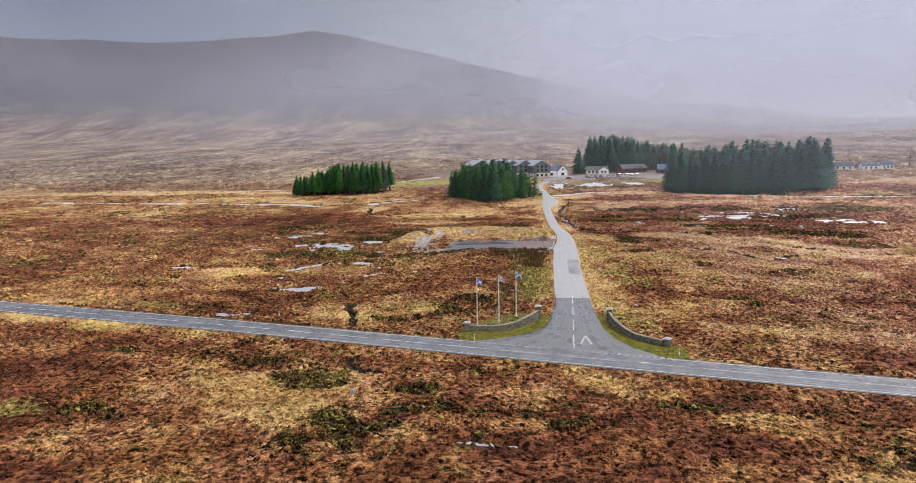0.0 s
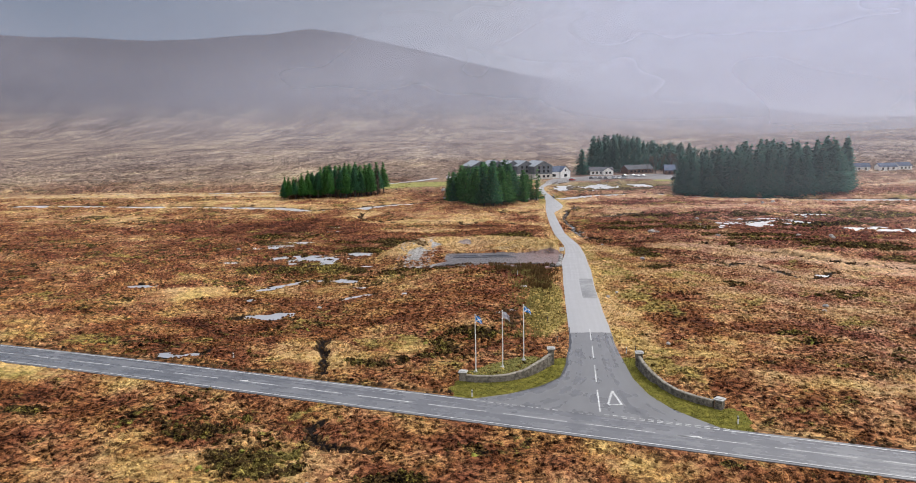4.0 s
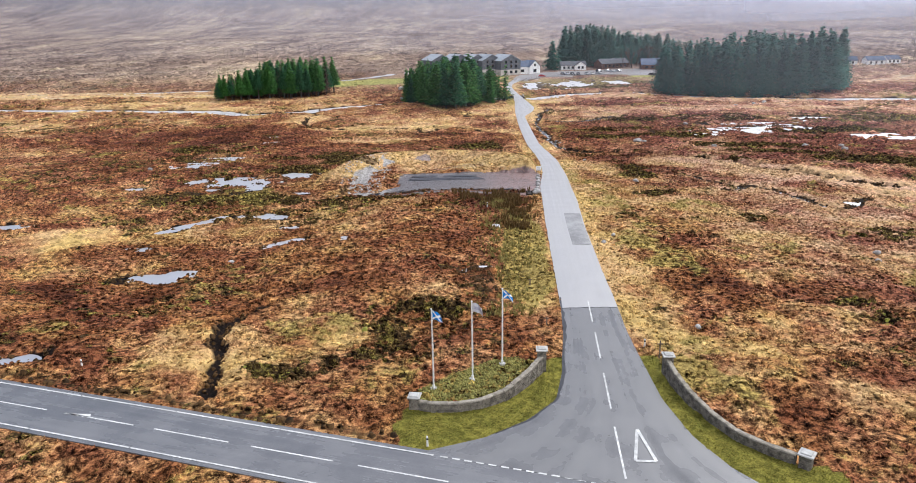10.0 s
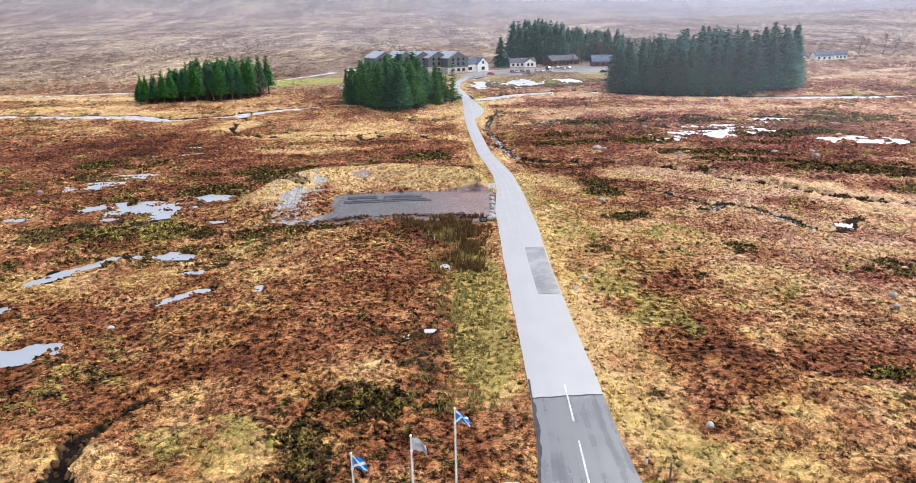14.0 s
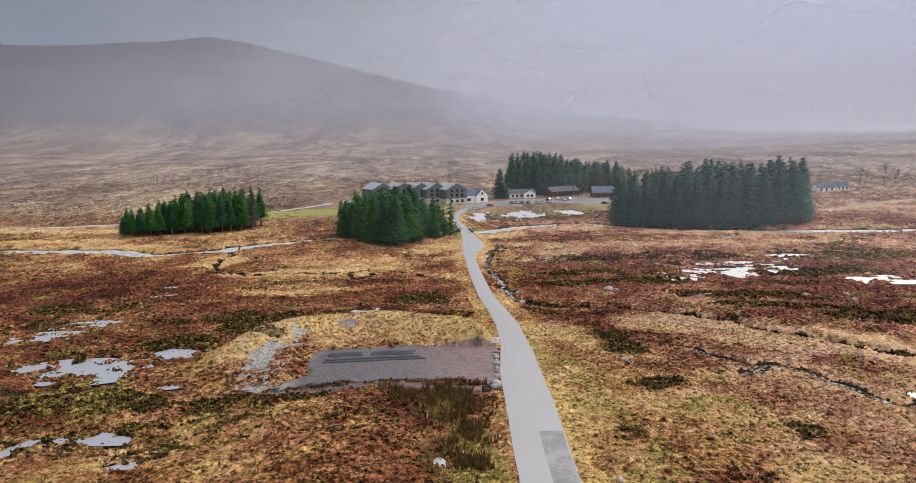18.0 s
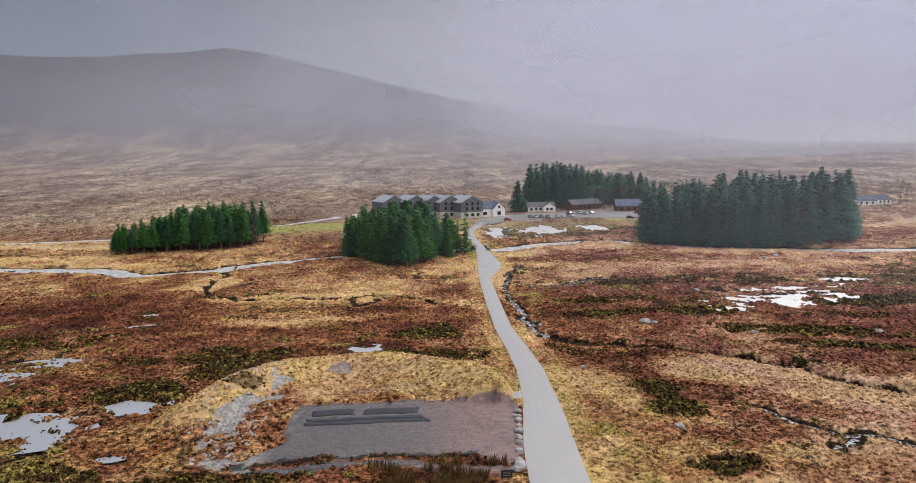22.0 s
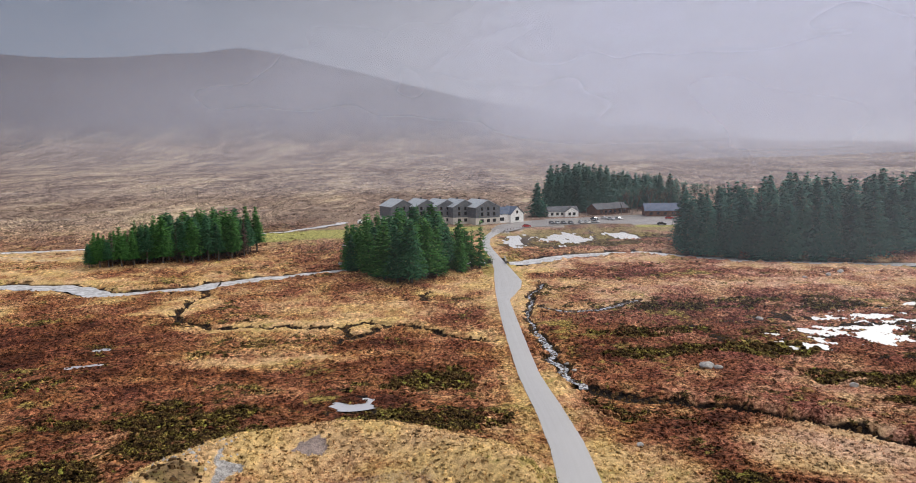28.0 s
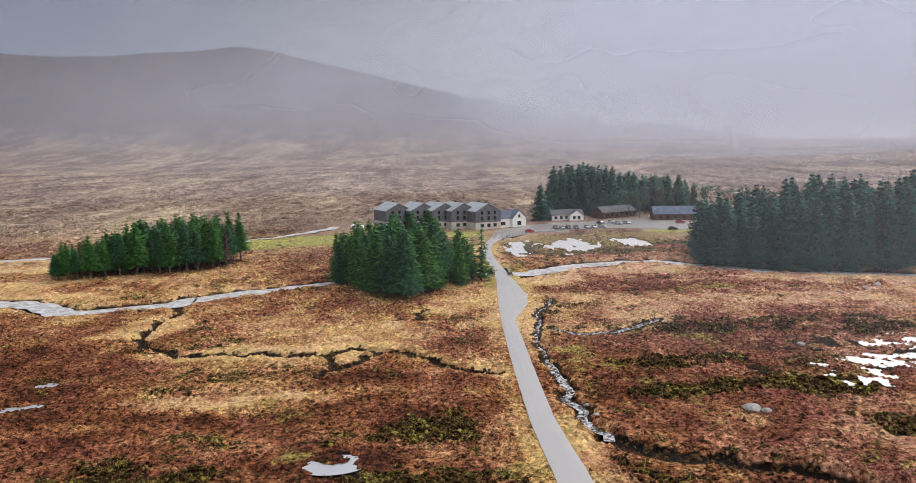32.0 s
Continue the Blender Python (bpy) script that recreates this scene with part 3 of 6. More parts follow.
def moor(name, tufts=False):
    """Winter moor: straw grass, red deer grass, dark heather, moss, wet peat and gravel, by what grows where."""
    m, n, l, b = shader(name, 0.9)
    co = place(n)

    def cover(key):
        a = n.new("ShaderNodeAttribute")
        a.attribute_name = key
        return a.outputs["Fac"]

    where = n.new("ShaderNodeSeparateXYZ")
    l.new(co, where.inputs[0])
    east, north = where.outputs[0], where.outputs[1]
    n1, n2 = noise_node(n, l, co, 0.11, 5), noise_node(n, l, co, 0.55, 5, 0.6)
    n3, n4 = noise_node(n, l, co, 2.4, 4, 0.65), noise_node(n, l, co, 9.0, 3, 0.7)
    streak = noise_node(n, l, co, 1.0, 5, 0.65, (0.007, 0.005, 0.01))
    rough = noise_node(n, l, co, 0.16, 9, 0.68)
    rough2 = noise_node(n, l, co, 0.30, 8, 0.70, (1.0, 1.25, 1.0))
    # from wine-red deer grass through rust to bleached straw
    f = maths(n, l, "ADD", cover("straw"), maths(n, l, "MULTIPLY_ADD", rough, 3.5, -1.75))
    f = maths(n, l, "ADD", f, maths(n, l, "MULTIPLY_ADD", n4, 1.0, -0.5))
    f = maths(n, l, "ADD", f, maths(n, l, "MULTIPLY_ADD", n3, 1.0, -0.5))
    ramp = n.new("ShaderNodeValToRGB")
    stops = ((0.0, (0.085, 0.031, 0.016)), (0.26, (0.200, 0.076, 0.034)), (0.46, (0.285, 0.124, 0.053)), (0.63, (0.42, 0.222, 0.092)), (0.80, (0.52, 0.325, 0.132)), (1.0, (0.64, 0.445, 0.185)))
    e = ramp.color_ramp.elements
    e[0].position, e[0].color = 0.0, (*stops[0][1], 1)
    e[1].position, e[1].color = 1.0, (*stops[-1][1], 1)
    for at, tone in stops[1:-1]:
        e.new(at).color = (*tone, 1)
    l.new(maths(n, l, "MULTIPLY_ADD", f, 0.58, 0.46), ramp.inputs[0])
    c = ramp.outputs[0]
    c = blend(n, l, 1.0, c, blend(n, l, step_node(n, l, n1, 0.36, 0.64), (1.0, 1.0, 0.88), (1.02, 0.96, 1.08)), "MULTIPLY")
    # the straw turns pinker northward, distance haze put into its colour, and again eastward
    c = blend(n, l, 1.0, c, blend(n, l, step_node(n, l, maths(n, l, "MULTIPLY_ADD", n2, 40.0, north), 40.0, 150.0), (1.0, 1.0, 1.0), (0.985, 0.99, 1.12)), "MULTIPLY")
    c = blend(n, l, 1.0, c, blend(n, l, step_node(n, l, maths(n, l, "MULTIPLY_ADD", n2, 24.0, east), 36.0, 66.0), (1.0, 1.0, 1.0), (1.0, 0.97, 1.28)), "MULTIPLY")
    # dark heather with yellow-green flecks
    f = maths(n, l, "ADD", cover("heather"), maths(n, l, "MULTIPLY_ADD", rough2, 3.8, -1.9))
    twig = blend(n, l, step_node(n, l, maths(n, l, "ADD", n4, maths(n, l, "MULTIPLY", n3, 0.8)), 0.66, 1.15), (0.008, 0.006, 0.004), (0.105, 0.064, 0.024))
    twig = blend(n, l, step_node(n, l, maths(n, l, "ADD", n2, maths(n, l, "MULTIPLY_ADD", n3, 0.6, n4)), 1.32, 1.58), twig, (0.27, 0.235, 0.050))
    c = blend(n, l, step_node(n, l, f, 0.13, 0.29, 0.0, 0.97), c, twig)
    f = maths(n, l, "ADD", cover("moss"), maths(n, l, "MULTIPLY_ADD", n2, 1.3, -0.76))
    f = maths(n, l, "ADD", f, maths(n, l, "MULTIPLY_ADD", n4, 0.6, -0.3))
    c = blend(n, l, step_node(n, l, f, 0.08, 0.4, 0.0, 0.75), c, blend(n, l, n3, (0.22, 0.175, 0.042), (0.46, 0.385, 0.115)))
    c = blend(n, l, step_node(n, l, cover("lawn"), 0.3, 0.7), c, blend(n, l, step_node(n, l, maths(n, l, "ADD", n2, n4), 0.7, 1.3), (0.115, 0.115, 0.022), (0.265, 0.235, 0.048)))
    pebble = n.new("ShaderNodeTexVoronoi")
    pebble.inputs["Scale"].default_value = 5.0
    l.new(co, pebble.inputs["Vector"])
    stone = blend(n, l, step_node(n, l, maths(n, l, "MULTIPLY_ADD", n2, 18.0, east), 1.0, 15.0), (0.088, 0.080, 0.085), (0.26, 0.145, 0.132))
    stone = blend(n, l, step_node(n, l, n2, 0.46, 0.66, 0.0, 0.5), stone, (0.050, 0.046, 0.050))
    stone = blend(n, l, maths(n, l, "POWER", maths(n, l, "MULTIPLY", pebble.outputs["Distance"], 1.05), 4.0), stone, (0.30, 0.26, 0.25))
    stone = blend(n, l, step_node(n, l, maths(n, l, "MULTIPLY", east, -1.0), 23.5, 26.5), stone, blend(n, l, n3, (0.07, 0.063, 0.060), (0.56, 0.53, 0.50)))
    stone = blend(n, l, step_node(n, l, maths(n, l, "MULTIPLY_ADD", east, 0.12, north), 99.0, 101.0, 0.0, 0.8), stone, blend(n, l, n3, (0.17, 0.115, 0.095), (0.38, 0.28, 0.235)))
    stone = blend(n, l, step_node(n, l, maths(n, l, "MULTIPLY", east, -1.0), 20.5, 23.0), stone, blend(n, l, n3, (0.07, 0.063, 0.060), (0.56, 0.53, 0.50)))
    stone = blend(n, l, step_node(n, l, north, 240.0, 300.0), stone, blend(n, l, n3, (0.36, 0.31, 0.25), (0.60, 0.54, 0.46)))
    c = blend(n, l, step_node(n, l, maths(n, l, "ADD", cover("gravel"), maths(n, l, "MULTIPLY_ADD", n3, 0.5, -0.25)), 0.35, 0.6), c, stone)
    wet = step_node(n, l, maths(n, l, "ADD", cover("peat"), maths(n, l, "MULTIPLY_ADD", n3, 0.5, -0.25)), 0.35, 0.75)
    c = blend(n, l, wet, c, (0.014, 0.009, 0.007))
    # the far flats: dull sedge and bleached grass in long streaks
    sep = n.new("ShaderNodeSeparateXYZ")
    l.new(co, sep.inputs[0])
    broad = noise_node(n, l, co, 1.0, 9, 0.78, (0.055, 0.015, 0.02))
    patchy = noise_node(n, l, co, 1.0, 6, 0.6, (0.014, 0.004, 0.01))
    sedge = n.new("ShaderNodeValToRGB")
    e = sedge.color_ramp.elements
    e[0].position, e[0].color = 0.22, (0.090, 0.066, 0.058, 1)
    e[1].position, e[1].color = 0.80, (0.56, 0.46, 0.30, 1)
    for at, tone in ((0.42, (0.245, 0.187, 0.162)), (0.56, (0.365, 0.285, 0.228)), (0.68, (0.50, 0.405, 0.295))):
        e.new(at).color = (*tone, 1)
    mixed = maths(n, l, "ADD", maths(n, l, "MULTIPLY", broad, 1.25), maths(n, l, "ADD", maths(n, l, "MULTIPLY", patchy, 0.9), maths(n, l, "MULTIPLY", streak, 0.35)))
    l.new(maths(n, l, "SUBTRACT", mixed, 0.755), sedge.inputs[0])
    sedge = sedge.outputs[0]
    c = blend(n, l, step_node(n, l, sep.outputs[1], 250.0, 430.0, 0.0, 0.9), c, sedge)
    c = blend(n, l, step_node(n, l, maths(n, l, "MULTIPLY", cover("straw"), step_node(n, l, sep.outputs[1], 250.0, 350.0)), 0.85, 1.2), c, (0.44, 0.35, 0.23))
    c = blend(n, l, step_node(n, l, maths(n, l, "MULTIPLY", cover("lawn"), step_node(n, l, sep.outputs[1], 280.0, 320.0)), 0.3, 0.8, 0.0, 0.9), c, blend(n, l, n3, (0.27, 0.265, 0.075), (0.50, 0.475, 0.17)))
    # the high slopes: heather, scree and wet rock, with haze's blue put into the colour
    high = step_node(n, l, maths(n, l, "ADD", sep.outputs[2], maths(n, l, "MULTIPLY_ADD", rough, 160.0, -80.0)), 30.0, 190.0)
    slope = noise_node(n, l, co, 0.012, 6, 0.6, (1, 1, 0.35))
    c = blend(n, l, high, c, blend(n, l, step_node(n, l, slope, 0.3, 0.72), (0.050, 0.046, 0.062), (0.086, 0.078, 0.092)))
    # shade in the gaps between clumps, painted into the colour by noise
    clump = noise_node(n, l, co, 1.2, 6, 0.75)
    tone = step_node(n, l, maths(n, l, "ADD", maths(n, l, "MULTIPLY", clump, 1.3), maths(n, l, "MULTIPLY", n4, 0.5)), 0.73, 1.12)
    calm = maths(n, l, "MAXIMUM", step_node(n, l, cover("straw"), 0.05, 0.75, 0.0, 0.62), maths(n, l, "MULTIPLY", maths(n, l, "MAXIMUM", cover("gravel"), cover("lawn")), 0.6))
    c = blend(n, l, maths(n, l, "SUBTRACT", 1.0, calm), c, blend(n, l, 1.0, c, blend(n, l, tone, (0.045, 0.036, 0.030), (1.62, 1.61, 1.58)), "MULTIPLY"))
    if tufts:
        isl = n.new("ShaderNodeNewGeometry").outputs["Random Per Island"]
        c = blend(n, l, 1.0, c, blend(n, l, isl, (0.52, 0.51, 0.50), (1.42, 1.40, 1.37)), "MULTIPLY")
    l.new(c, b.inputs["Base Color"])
    l.new(maths(n, l, "SUBTRACT", step_node(n, l, wet, 0, 1, 0.92, 0.7), maths(n, l, "MULTIPLY", cover("gravel"), 0.52)), b.inputs["Roughness"])
    l.new(maths(n, l, "MULTIPLY_ADD", cover("gravel"), 0.7, 0.06), b.inputs["Specular IOR Level"])
    h = maths(n, l, "ADD", maths(n, l, "MULTIPLY", n3, 1.0), maths(n, l, "MULTIPLY", n4, 0.5))
    bump(n, l, b, h, 0.7, 0.25)
    return m


def tarmac(name, dark, light, rough, wheel=0.3):
    """Damp road surface: aggregate grain, wheel tracks that run with it, and drying patches."""
    m, n, l, b = shader(name, rough)
    co = place(n)
    g, p = noise_node(n, l, co, 14.0, 3, 0.7), noise_node(n, l, co, 0.3, 4)
    uv = n.new("ShaderNodeTexCoord").outputs["UV"]
    t = noise_node(n, l, uv, 1.0, 3, 0.5, (9.0, 0.03, 1.0))
    f = maths(n, l, "ADD", maths(n, l, "MULTIPLY", g, 0.3), maths(n, l, "ADD", maths(n, l, "MULTIPLY", p, 0.4), maths(n, l, "MULTIPLY", t, wheel)))
    c = blend(n, l, step_node(n, l, f, 0.32, 0.68), dark, light)
    l.new(c, b.inputs["Base Color"])
    l.new(step_node(n, l, maths(n, l, "ADD", p, t), 0.7, 1.3, rough - 0.1, rough + 0.12), b.inputs["Roughness"])
    bump(n, l, b, g, 0.25, 0.02)
    b.inputs["Specular IOR Level"].default_value = 1.0
    return m


def plain(name, colour, rough=0.5, metal=0.0, vary=0.12, scale=6.0):
    return mottled(name, tuple(v * (1 - vary) for v in colour), tuple(min(1, v * (1 + vary)) for v in colour), scale, rough, metal, 40, 0.1, 0.005, True)


def water(name, rough, ripple, tint=(0.07, 0.07, 0.07), ior=2.0):
    m, n, l, b = shader(name, rough)
    b.inputs["Base Color"].default_value = (*tint, 1)
    b.inputs["IOR"].default_value = ior
    h = noise_node(n, l, place(n), ripple, 3)
    bump(n, l, b, h, 0.12, 0.03)
    return m


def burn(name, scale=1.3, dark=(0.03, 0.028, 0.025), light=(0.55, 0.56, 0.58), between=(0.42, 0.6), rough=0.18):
    """Broken water: dark runs and white riffles, with glints of sky painted into the base colour."""
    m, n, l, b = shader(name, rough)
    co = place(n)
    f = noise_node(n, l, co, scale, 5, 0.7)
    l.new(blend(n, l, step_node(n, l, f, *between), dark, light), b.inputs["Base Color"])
    b.inputs["IOR"].default_value = 2.2
    bump(n, l, b, noise_node(n, l, co, 4.0, 3), 0.35, 0.06)
    return m


def glass(name):
    m, n, l, b = shader(name, 0.06)
    b.inputs["Base Color"].default_value = (0.02, 0.024, 0.03, 1)
    b.inputs["Specular IOR Level"].default_value = 0.8
    return m


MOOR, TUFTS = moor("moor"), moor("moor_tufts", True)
ROAD_NEW = tarmac("damp_tarmac", (0.044, 0.044, 0.046), (0.162, 0.160, 0.160), 0.3, 0.55)
ROAD_MAIN = tarmac("main_tarmac", (0.100, 0.100, 0.105), (0.195, 0.194, 0.198), 0.25)
ROAD_OLD = tarmac("pale_road", (0.385, 0.378, 0.372), (0.445, 0.437, 0.431), 0.38, 0.12)
YARD = tarmac("yard_tarmac", (0.19, 0.172, 0.166), (0.33, 0.305, 0.295), 0.38, 0.25)
LODGE_ROOF = mottled("lodge_roof", (0.085, 0.09, 0.10), (0.145, 0.15, 0.165), 0.5, 0.85, 0, 7, 0.3, 0.03)
PATCH = mottled("repair_patch", (0.20, 0.198, 0.198), (0.40, 0.395, 0.395), 0.35, 0.5, 0, 5.0, 0.1, 0.01)
PAINT = mottled("road_paint", (0.45, 0.45, 0.44), (0.80, 0.80, 0.78), 2.0, 0.6, 0, 25, 0.1, 0.004)
# pale base tones of river and pools carry part of the sky's reflection
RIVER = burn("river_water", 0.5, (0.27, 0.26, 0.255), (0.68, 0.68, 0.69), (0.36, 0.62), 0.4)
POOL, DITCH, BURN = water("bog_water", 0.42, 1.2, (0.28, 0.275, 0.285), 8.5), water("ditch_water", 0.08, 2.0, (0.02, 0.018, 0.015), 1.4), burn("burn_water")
STONE = mottled("wall_stone", (0.075, 0.068, 0.06), (0.34, 0.305, 0.255), 2.2, 0.85, 0, 14, 0.6, 0.04)
COPE = mottled("coping_stone", (0.17, 0.15, 0.12), (0.42, 0.38, 0.31), 2.0, 0.85, 0, 12, 0.5, 0.03)
CAPSTONE = mottled("pillar_cap", (0.36, 0.355, 0.34), (0.56, 0.555, 0.53), 2.0, 0.8, 0, 18, 0.3, 0.015)
MORTAR = mottled("mortar", (0.10, 0.095, 0.085), (0.19, 0.18, 0.16), 4.0, 0.95, 0, 30, 0.5, 0.02)
ROCK = mottled("boulder", (0.20, 0.195, 0.19), (0.52, 0.50, 0.48), 1.6, 0.85, 0, 12, 0.7, 0.05)
# the far needles are paler and bluer: distance haze is put into their colour
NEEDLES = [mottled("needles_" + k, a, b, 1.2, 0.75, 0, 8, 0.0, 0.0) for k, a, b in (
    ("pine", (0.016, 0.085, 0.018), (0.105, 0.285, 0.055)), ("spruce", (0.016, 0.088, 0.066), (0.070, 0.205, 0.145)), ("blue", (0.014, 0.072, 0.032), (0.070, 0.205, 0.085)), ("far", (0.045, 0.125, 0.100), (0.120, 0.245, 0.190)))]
BARK = mottled("bark", (0.06, 0.05, 0.045), (0.19, 0.165, 0.15), 2.0, 0.9, 0, 20, 0.6, 0.03)
TWIGS = mottled("bare_twigs", (0.08, 0.06, 0.05), (0.19, 0.14, 0.11), 2.0, 0.9, 0, 20, 0.2, 0.01)
WHITE = plain("white_paint", (0.84, 0.84, 0.83), 0.4)
RENDER_W = mottled("white_render", (0.80, 0.80, 0.79), (0.90, 0.90, 0.89), 0.5, 0.85, 0, 6, 0.2, 0.02)
SLATE_CLAD = mottled("dark_cladding", (0.105, 0.115, 0.135), (0.175, 0.185, 0.21), 0.6, 0.6, 0, 9, 0.3, 0.02)
ROOF_GREY = mottled("metal_roof", (0.30, 0.33, 0.365), (0.42, 0.45, 0.485), 0.4, 0.75, 0.0, 6, 0.1, 0.02)
BEIGE = mottled("beige_render", (0.42, 0.40, 0.37), (0.58, 0.56, 0.52), 0.5, 0.85, 0, 6, 0.2, 0.02)
ROOF_BLUE = mottled("blue_slate_roof", (0.075, 0.10, 0.155), (0.14, 0.17, 0.235), 0.5, 0.8, 0, 7, 0.3, 0.03)
TIMBER = mottled("brown_boards", (0.07, 0.035, 0.024), (0.15, 0.08, 0.055), 0.8, 0.75, 0, 9, 0.3, 0.02)
DARK_TRIM = plain("dark_trim", (0.03, 0.032, 0.036), 0.5)
GLASS = glass("window_glass")
BLACK_SHEET = mottled("black_sheeting", (0.006, 0.007, 0.011), (0.020, 0.022, 0.032), 0.8, 0.34, 0, 7, 0.8, 0.05)
BLACK_SHEET.node_tree.nodes["Principled BSDF"].inputs["Specular IOR Level"].default_value = 0.6
BLACK = plain("black_plastic", (0.02, 0.02, 0.02), 0.45)
WOOD = mottled("weathered_wood", (0.10, 0.075, 0.055), (0.24, 0.19, 0.15), 3.0, 0.85, 0, 25, 0.4, 0.01)
STEEL = plain("grey_steel", (0.45, 0.46, 0.47), 0.4, 0.7)
RUBBER = plain("tyre_rubber", (0.02, 0.02, 0.02), 0.8)
BLUE, RED = plain("flag_blue", (0.02, 0.23, 0.66), 0.7), plain("lamp_red", (0.55, 0.04, 0.05), 0.5)
PALE, LILAC = plain("flag_pale", (0.62, 0.62, 0.66), 0.7), plain("flag_lilac", (0.42, 0.42, 0.52), 0.7)
SHRUB = mottled("bed_shrubs", (0.07, 0.066, 0.016), (0.36, 0.33, 0.10), 2.6, 0.85, 0, 7, 0.3, 0.03)
RUSH = mottled("rushes", (0.16, 0.14, 0.04), (0.42, 0.36, 0.12), 0.8, 0.85, 0, 6, 0.0, 0.0)

GRIT = mottled("grit", (0.030, 0.026, 0.027), (0.27, 0.21, 0.20), 3.5, 0.9, 0, 12, 0.3, 0.02)
PEAT_TUFT = mottled("peat_tufts", (0.012, 0.008, 0.005), (0.13, 0.07, 0.025), 1.5, 0.9, 0, 9, 0.0, 0.0)
WET_EDGE = mottled("wet_tar_edge", (0.012, 0.012, 0.014), (0.05, 0.05, 0.055), 1.2, 0.3, 0, 9, 0.3, 0.01)
BROWN_RUSH = mottled("brown_rush", (0.05, 0.030, 0.012), (0.19, 0.115, 0.040), 0.8, 0.85, 0, 6, 0.0, 0.0)


# ---- mesh helpers ----
def empty(name, at=(0, 0, 0), turn=0.0):
    ob = new(name)
    ob.matrix_world = pose(*at, 0, 0, turn)
    return ob


def make_mesh(name, verts, faces, material, flat=True):
    me = bpy.data.meshes.new(name)
    me.from_pydata([tuple(map(float, v)) for v in verts], [], [tuple(map(int, f)) for f in faces])
    me.materials.append(material)
    if not flat:
        me.shade_smooth()
    return me


def put(name, me, parent=None, label=""):
    ob = new(name, me)
    if parent:
        ob.parent = parent
    if label:
        ob["label"] = label
    return ob


def part(name, bm, material, parent, label="", bevel=0.0, flat=True):
    if bevel:
        bmesh.ops.bevel(bm, geom=bm.edges[:], offset=bevel, segments=1, affect="EDGES", profile=0.7)
    me = bpy.data.meshes.new(name)
    bm.to_mesh(me)
    bm.free()
    me.materials.append(material)
    if not flat:
        me.shade_smooth()
    return put(name, me, parent, label)


def box(sx, sy, sz, x=0, y=0, z=0, bm=None, turn=0.0):
    """A box whose foot is centred at (x, y, z)."""
    bm = bm or bmesh.new()
    bmesh.ops.create_cube(bm, size=1, matrix=pose(x, y, z + sz / 2, 0, 0, turn) @ Matrix.Diagonal((sx, sy, sz, 1)))
    return bm


def tube(r0, r1, h, x=0, y=0, z=0, bm=None, n=10):
    bm = bm or bmesh.new()
    bmesh.ops.create_cone(bm, cap_ends=True, segments=n, radius1=r0, radius2=r1, depth=h, matrix=Matrix.Translation((x, y, z + h / 2)))
    return bm


def soup(name, verts, faces, material, covers=None, parent=None):
    """A large mesh from arrays: verts (n, 3), faces (m, 3) or (m, 4)."""
    me = bpy.data.meshes.new(name)
    verts, faces = np.ascontiguousarray(verts, dtype=np.float32), np.ascontiguousarray(faces, dtype=np.int32)
    k = faces.shape[1]
    me.vertices.add(len(verts))
    me.vertices.foreach_set("co", verts.ravel())
    me.loops.add(faces.size)
    me.loops.foreach_set("vertex_index", faces.ravel())
    me.polygons.add(len(faces))
    me.polygons.foreach_set("loop_start", np.arange(0, faces.size, k, dtype=np.int32))
    me.polygons.foreach_set("loop_total", np.full(len(faces), k, dtype=np.int32))
    me.update(calc_edges=True)
    for key, v in (covers or {}).items():
        me.attributes.new(key, "FLOAT", "POINT").data.foreach_set("value", np.ascontiguousarray(v, dtype=np.float32))
    me.materials.append(material)
    return put(name, me, parent)


COVERS = ("straw", "heather", "moss", "peat", "gravel", "lawn")


# ---- the ground: one sheet to the horizon ----
def spread(lo, hi, step, far, widest):
    """Coordinates: even steps from lo to hi, then ever wider ones out to far on either side."""
    mid = list(np.arange(lo, hi + step / 2, step))
    up, s = [mid[-1]], step
    while up[-1] < far:
        s = min(s * 1.045, widest)
        up.append(up[-1] + s)
    down, s = [mid[0]], step
    while down[-1] > -far:
        s = min(s * 1.045, widest)
        down.append(down[-1] - s)
    return np.array(down[:0:-1] + mid + up[1:])


gx = spread(-85, 100, 0.68, 4300, 120)
gy = spread(-100, 205, 0.68, 4300, 120)
GX, GY = np.meshgrid(gx, gy)
shape = GX.shape
GX, GY = GX.ravel(), GY.ravel()
GZ, *masks = land(GX, GY)
idx = np.arange(GX.size).reshape(shape)
quads = np.stack([idx[:-1, :-1].ravel(), idx[:-1, 1:].ravel(), idx[1:, 1:].ravel(), idx[1:, :-1].ravel()], 1)
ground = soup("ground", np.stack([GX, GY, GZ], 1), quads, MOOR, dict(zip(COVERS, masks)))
ground.data.shade_smooth()
tagged(ground, "wet winter moor of straw grass, red deer grass and dark heather", "moor", kind="structure")
GRID = GZ.reshape(shape)


